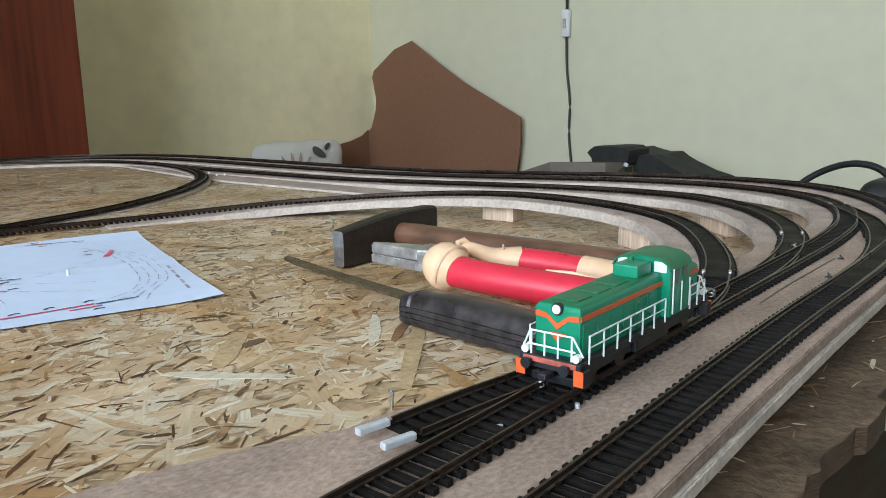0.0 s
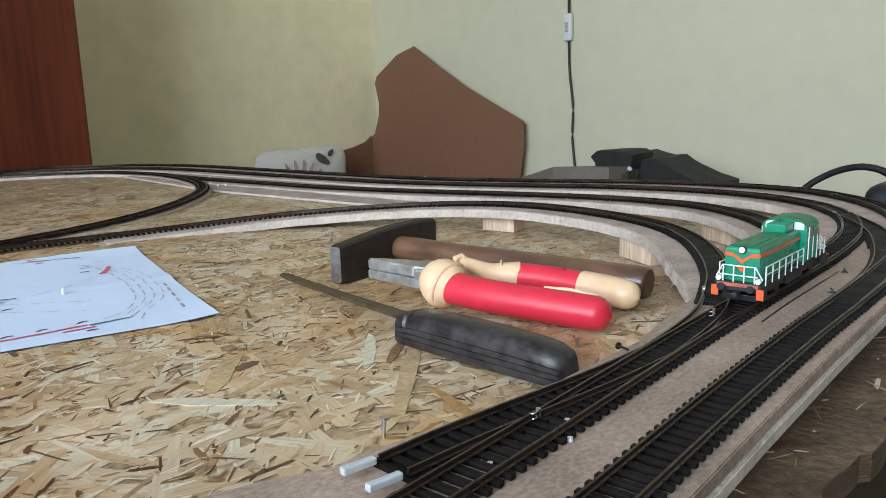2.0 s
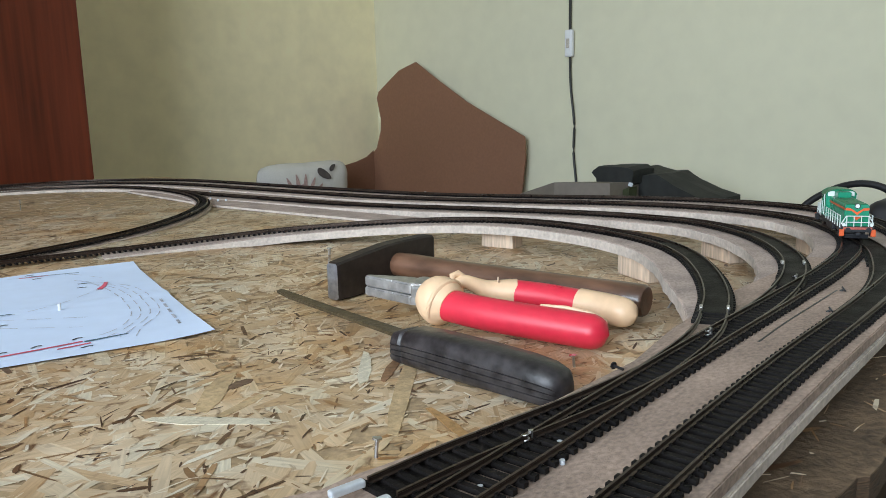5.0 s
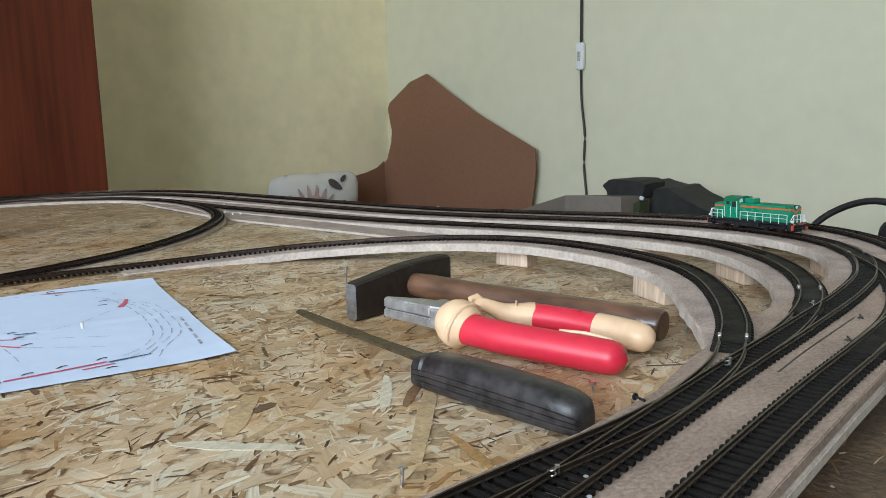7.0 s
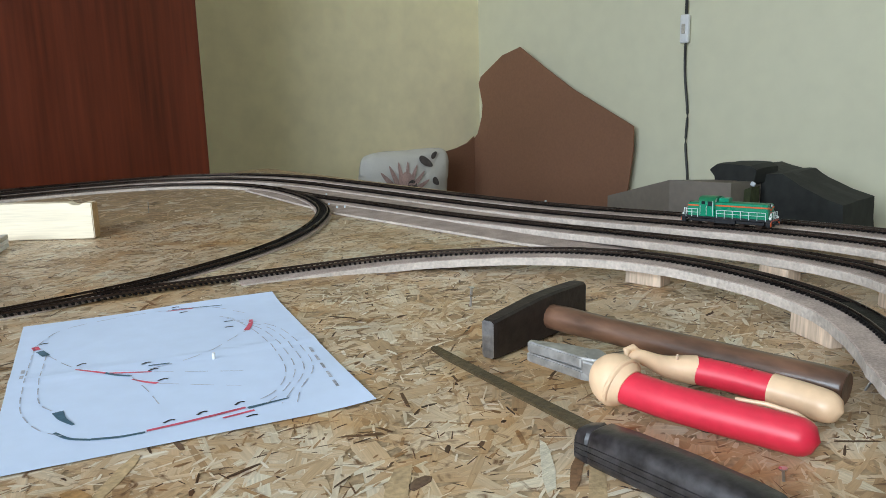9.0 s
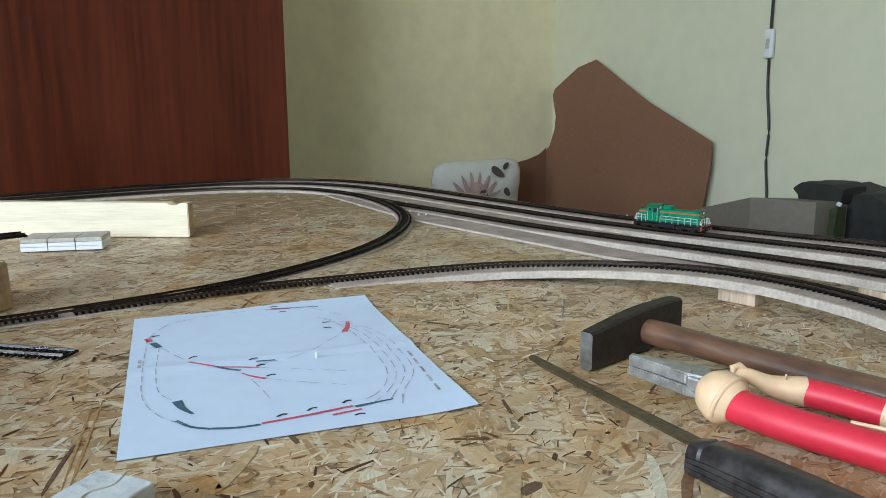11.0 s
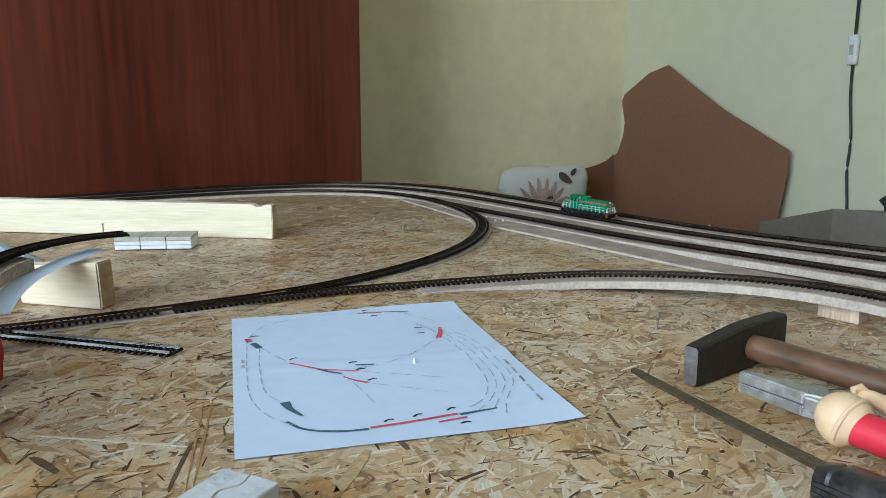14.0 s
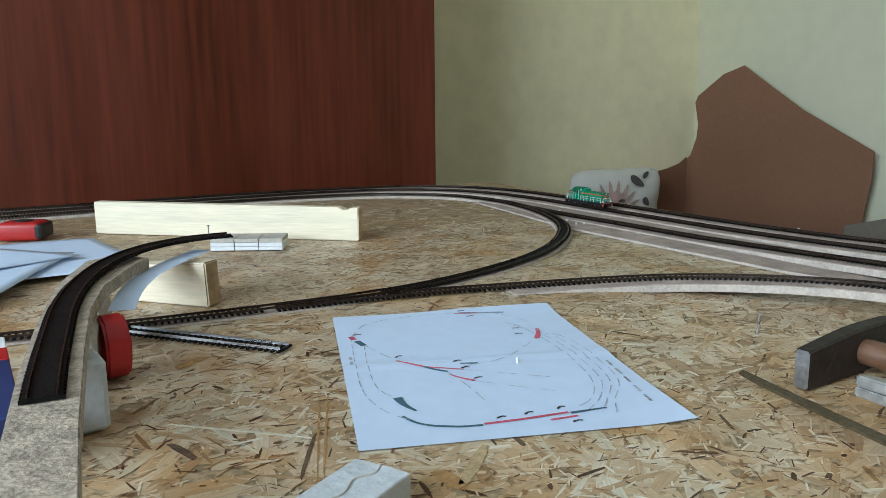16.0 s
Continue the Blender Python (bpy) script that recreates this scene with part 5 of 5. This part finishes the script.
def wall_cord():
    t = thing("wall_cord", "dark hanging cord with a white inline switch on the wall", "cord")
    y = 0.996
    up = smooth_path([(2.168, y + 0.006, CEIL_Z), (2.168, y + 0.004, 1.0), (2.168, y + 0.001, 0.6), (2.166, y, 0.405)], 0.03)
    dn = smooth_path([(2.166, y, 0.32), (2.168, y - 0.002, 0.22), (2.168, y - 0.016, 0.1), (2.168, y - 0.014, 0.0), (2.168, y - 0.026, -0.12), (2.165, y - 0.024, -0.28)], 0.02)
    part("cord", tube([tuple(p) for p in up], 0.0048), M_CABLE, t)
    part("cord", tube([tuple(p) for p in dn], 0.0042), M_CABLE, t)
    sw = part("inline_switch", block((0.018, 0.030, 0.088), (2.162, y, 0.362), bevel=0.006, seg=3), M_WHITE, t, "white inline switch", smooth=True)
    part("rocker", block((0.006, 0.012, 0.03), (2.152, y, 0.362), bevel=0.002), M_GREYCARD, sw)


def grey_box():
    t = thing("grey_carton", "dull grey brown carton with a sloping lid on the sofa", "carton")
    z0 = SOFA_TOP
    foot = [(1.60, 0.664), (1.60, 0.50), (1.84, 0.50), (1.92, 1.0), (1.70, 0.93)]
    tops = [-0.042, -0.038, -0.05, -0.13, -0.115]
    bm = bmesh.new()
    lo = [bm.verts.new((x, y, z0)) for x, y in foot]
    hi = [bm.verts.new((x, y, z)) for (x, y), z in zip(foot, tops)]
    for i in range(5):
        j = (i + 1) % 5
        bm.faces.new((lo[i], lo[j], hi[j], hi[i]))
    bm.faces.new(lo[::-1])
    bmesh.ops.triangulate(bm, faces=[bm.faces.new(hi)])
    bmesh.ops.recalc_face_normals(bm, faces=bm.faces[:])
    part("box", bm, M_GREYBOX, t)


def dark_bag():
    t = thing("dark_bag", "crumpled black bag with an olive flap", "bag")
    z0 = SOFA_TOP

    def folded(pts, x0, x1, seed, amp):
        bm = outline(pts, x0, x1, axis="x")
        bmesh.ops.triangulate(bm, faces=bm.faces[:])
        bmesh.ops.subdivide_edges(bm, edges=bm.edges[:], cuts=3, use_grid_fill=True)
        for v in bm.verts:
            if v.co.z > z0 + 0.01:
                v.co += Vector(noise.noise_vector(v.co * 14 + Vector((seed, 0, 0)))) * amp
        return bm
    part("body", folded([(0.539, -0.013), (0.487, -0.029), (0.450, -0.028), (0.408, -0.050), (0.355, -0.072), (0.308, -0.085), (0.288, z0 + 0.002), (0.549, z0 + 0.002)], 1.74, 1.92, 3, 0.006), M_BAG, t)
    part("top_fold", folded([(0.609, -0.021), (0.603, -0.015), (0.587, -0.005), (0.548, -0.003), (0.508, -0.004), (0.490, -0.012), (0.493, -0.048), (0.499, -0.052), (0.545, -0.049), (0.592, -0.049), (0.595, -0.034)], 1.69, 1.80, 8, 0.004), M_BAG, t)
    part("flap", folded([(0.481, -0.051), (0.534, -0.076), (0.588, -0.101), (0.588, z0 + 0.002), (0.481, z0 + 0.002)], 1.66, 1.70, 5, 0.005), M_OLIVE, t, "dark olive cloth flap")
    part("buckle", block((0.006, 0.012, 0.010), (1.688, 0.493, -0.048), (20, 0, 0), bevel=0.002), M_TIN, t, "small pale buckle")


def adapter():
    t = thing("power_adapter", "black power adapter with a thick looping cable", "power adapter", pose(1.22, -0.215, 0))
    z = FLOOR_Z + 0.50
    bm = block((0.10, 0.13, 0.105), (0.0, -0.02, -0.055), bevel=0.022, seg=4)
    part("case", bm, M_BLACK, t, smooth=True)
    path = smooth_path([(0.06, 0.20, -0.12), (0.06, 0.165, -0.035), (0.06, 0.12, 0.0), (0.05, 0.07, 0.014), (0.04, 0.03, 0.004), (0.02, 0.0, -0.04)], 0.01)
    part("cable", tube([tuple(p) for p in path], 0.0055, 10), M_BLACK, t, "thick black looping cable", smooth=True)


def side_table():
    t = thing("side_table", "low dark table beyond the board edge", "side table", pose(1.22, -0.2, FLOOR_Z))
    top = 0.78 - 0.111
    part("tabletop", block((0.5, 0.62, 0.03), (0.12, 0.08, top - 0.015), bevel=0.004), M_SOFA, t)
    for x in (-0.09, 0.33):
        for y in (-0.19, 0.35):
            part("leg", block((0.04, 0.04, top - 0.03), (x, y, (top - 0.03) / 2)), M_SOFA, t)


sofa()
hardboard()
pillow()
wall_cord()
grey_box()
dark_bag()
adapter()
side_table()


# ---- small fittings on the track ----
def joiner(x, y, turn, z=HI, label="bright metal rail joiner", ln=0.0062, wide=0.0019, mat=None):
    t = tagged(link_mesh("rail_joiner", block((ln, wide, 0.0024), (0, 0, -0.0008), bevel=0.0006), mat or M_STEEL), label, "rail joiner", "rail joiners")
    t.matrix_basis = pose(x, y, z, 0, 0, turn)


for q in (-1, 1):
    joiner(0.0885 + q * 0.0008, -0.3262 + q * 0.0063, -8, ln=0.0115, wide=0.0027, mat=M_TIN, label="silver rail joiner at the open turnout leg")
    joiner(0.345 - q * 0.0035, -0.3145 + q * GAUGE / 2 * 0.9, 24)
    joiner(0.493 - q * 0.0035, -0.304 + q * GAUGE / 2 * 0.9, 26)
    joiner(0.660 - q * 0.004, -0.2865 + q * GAUGE / 2 * 0.75, 36)


def lever(x, y):
    t = thing("point_lever", "tiny bright steel point spring on the turnout", "point lever", pose(x, y, HI - 0.003))
    part("spring", tube([(0.0012 * math.cos(a), 0.0012 * math.sin(a), 0.0003 * a) for a in np.linspace(0, 12, 40)], 0.0003, 6), M_STEEL, t)
    part("pin", rod((0.003, 0, 0), (0.003, 0, 0.0035), 0.0009, n=8), M_STEEL, t)


lever(0.300, -0.331)
lever(0.447, -0.3205)
lever(0.150, -0.337)
for x, y in ((0.118, -0.345), (0.159, -0.336), (0.158, -0.345), (0.147, -0.3535), (0.186, -0.338), (0.146, -0.334)):
    tagged(link_mesh("track_pin", rod((x, y, HI - 0.0042), (x, y, HI - 0.0027), 0.0009, n=10), M_TIN), "tiny bright track pin between the rails", "track pin", "track pins")

for x, y in ((0.679, 0.773), (0.616, 0.663), (0.606, 0.623), (0.617, 0.617), (0.864, 0.409)):
    tagged(link_mesh("track_pin", rod((x, y, MID - 0.0035), (x, y, MID - 0.0004), 0.0017, n=10), M_TIN), "bright metal pin at the far junction", "track pin", "track pins")
for x, y in ((0.385, -0.358), (0.439, -0.349)):
    nail(x, y, 0.0022, 50, 20, z=HI - 0.0046, mat=M_BLACK, label="small dark nail in the deck strip", r=0.0007)
path = smooth_path([(x, y, HI - 0.0043) for x, y in ((0.31, -0.351), (0.348, -0.349), (0.392, -0.348), (0.441, -0.347))], 0.004)
tagged(link_mesh("pencil_line", sweep(path, [(-0.0005, 0), (0.0005, 0), (0.0005, 0.00012), (-0.0005, 0.00012)]), M_BLACK), "dark pencil line drawn along the deck strip", "pencil line")

# ---- movement ----
TAIL = [(0, 0.5911), (0.5, 0.6337), (1, 0.6762), (1.5, 0.7205), (2, 0.7653), (2.5, 0.8104), (3, 0.8537), (3.5, 0.8997), (4, 0.9517), (4.2, 0.9761), (6.3,
        1.1682), (6.5, 1.1829), (7, 1.2332), (7.5, 1.2848), (8, 1.3358), (8.2, 1.3596), (10.3, 1.5714), (10.5, 1.5938), (11, 1.6480), (11.5, 1.7024), (12,
        1.7569), (12.5, 1.8096), (13, 1.8642), (13.5, 1.9193), (14, 1.9732), (14.5, 2.0280), (15, 2.0815), (15.5, 2.1338), (16, 2.1858)]


def motions():
    path = smooth_path(LINE_C, 0.002)
    s = np.r_[0, np.cumsum(np.linalg.norm(np.diff(path, axis=0), axis=1))]

    def at(d):
        return Vector([float(np.interp(d, s, path[:, k])) for k in range(3)])

    body, swing, spin = [], ([], []), []
    for k in range(481):
        t = k / 30
        mid = float(np.interp(t, [r[0] for r in TAIL], [r[1] for r in TAIL])) + 0.0595
        a, b = at(mid - 0.030), at(mid + 0.030)
        d = (b - a).normalized()
        m = Matrix.Translation((a + b) / 2) @ Matrix.Rotation(math.atan2(d.y, d.x), 4, "Z") @ Matrix.Rotation(-math.asin(d.z), 4, "Y")
        if k % 3 == 0:
            body.append((t, m))
        yaw = math.atan2(d.y, d.x)
        for n, off in ((0, -0.030), (1, 0.030)):
            e = at(mid + off + 0.01) - at(mid + off - 0.01)
            if k % 3 == 0:
                swing[n].append((t, pose(off, 0, 0, 0, 0, math.degrees(math.atan2(e.y, e.x) - yaw))))
        spin.append((t, mid / 0.0042))
    walk(LOCO, body)
    for n, (x, bogie, sets) in enumerate(BOGIES):
        walk(bogie, swing[n])
        for ws, wx in zip(sets, (-0.0104, 0.0104)):
            walk(ws, [(t, Matrix.Translation((wx, 0, 0.0042)) @ Matrix.Rotation(a, 4, "Y")) for t, a in spin])


motions()
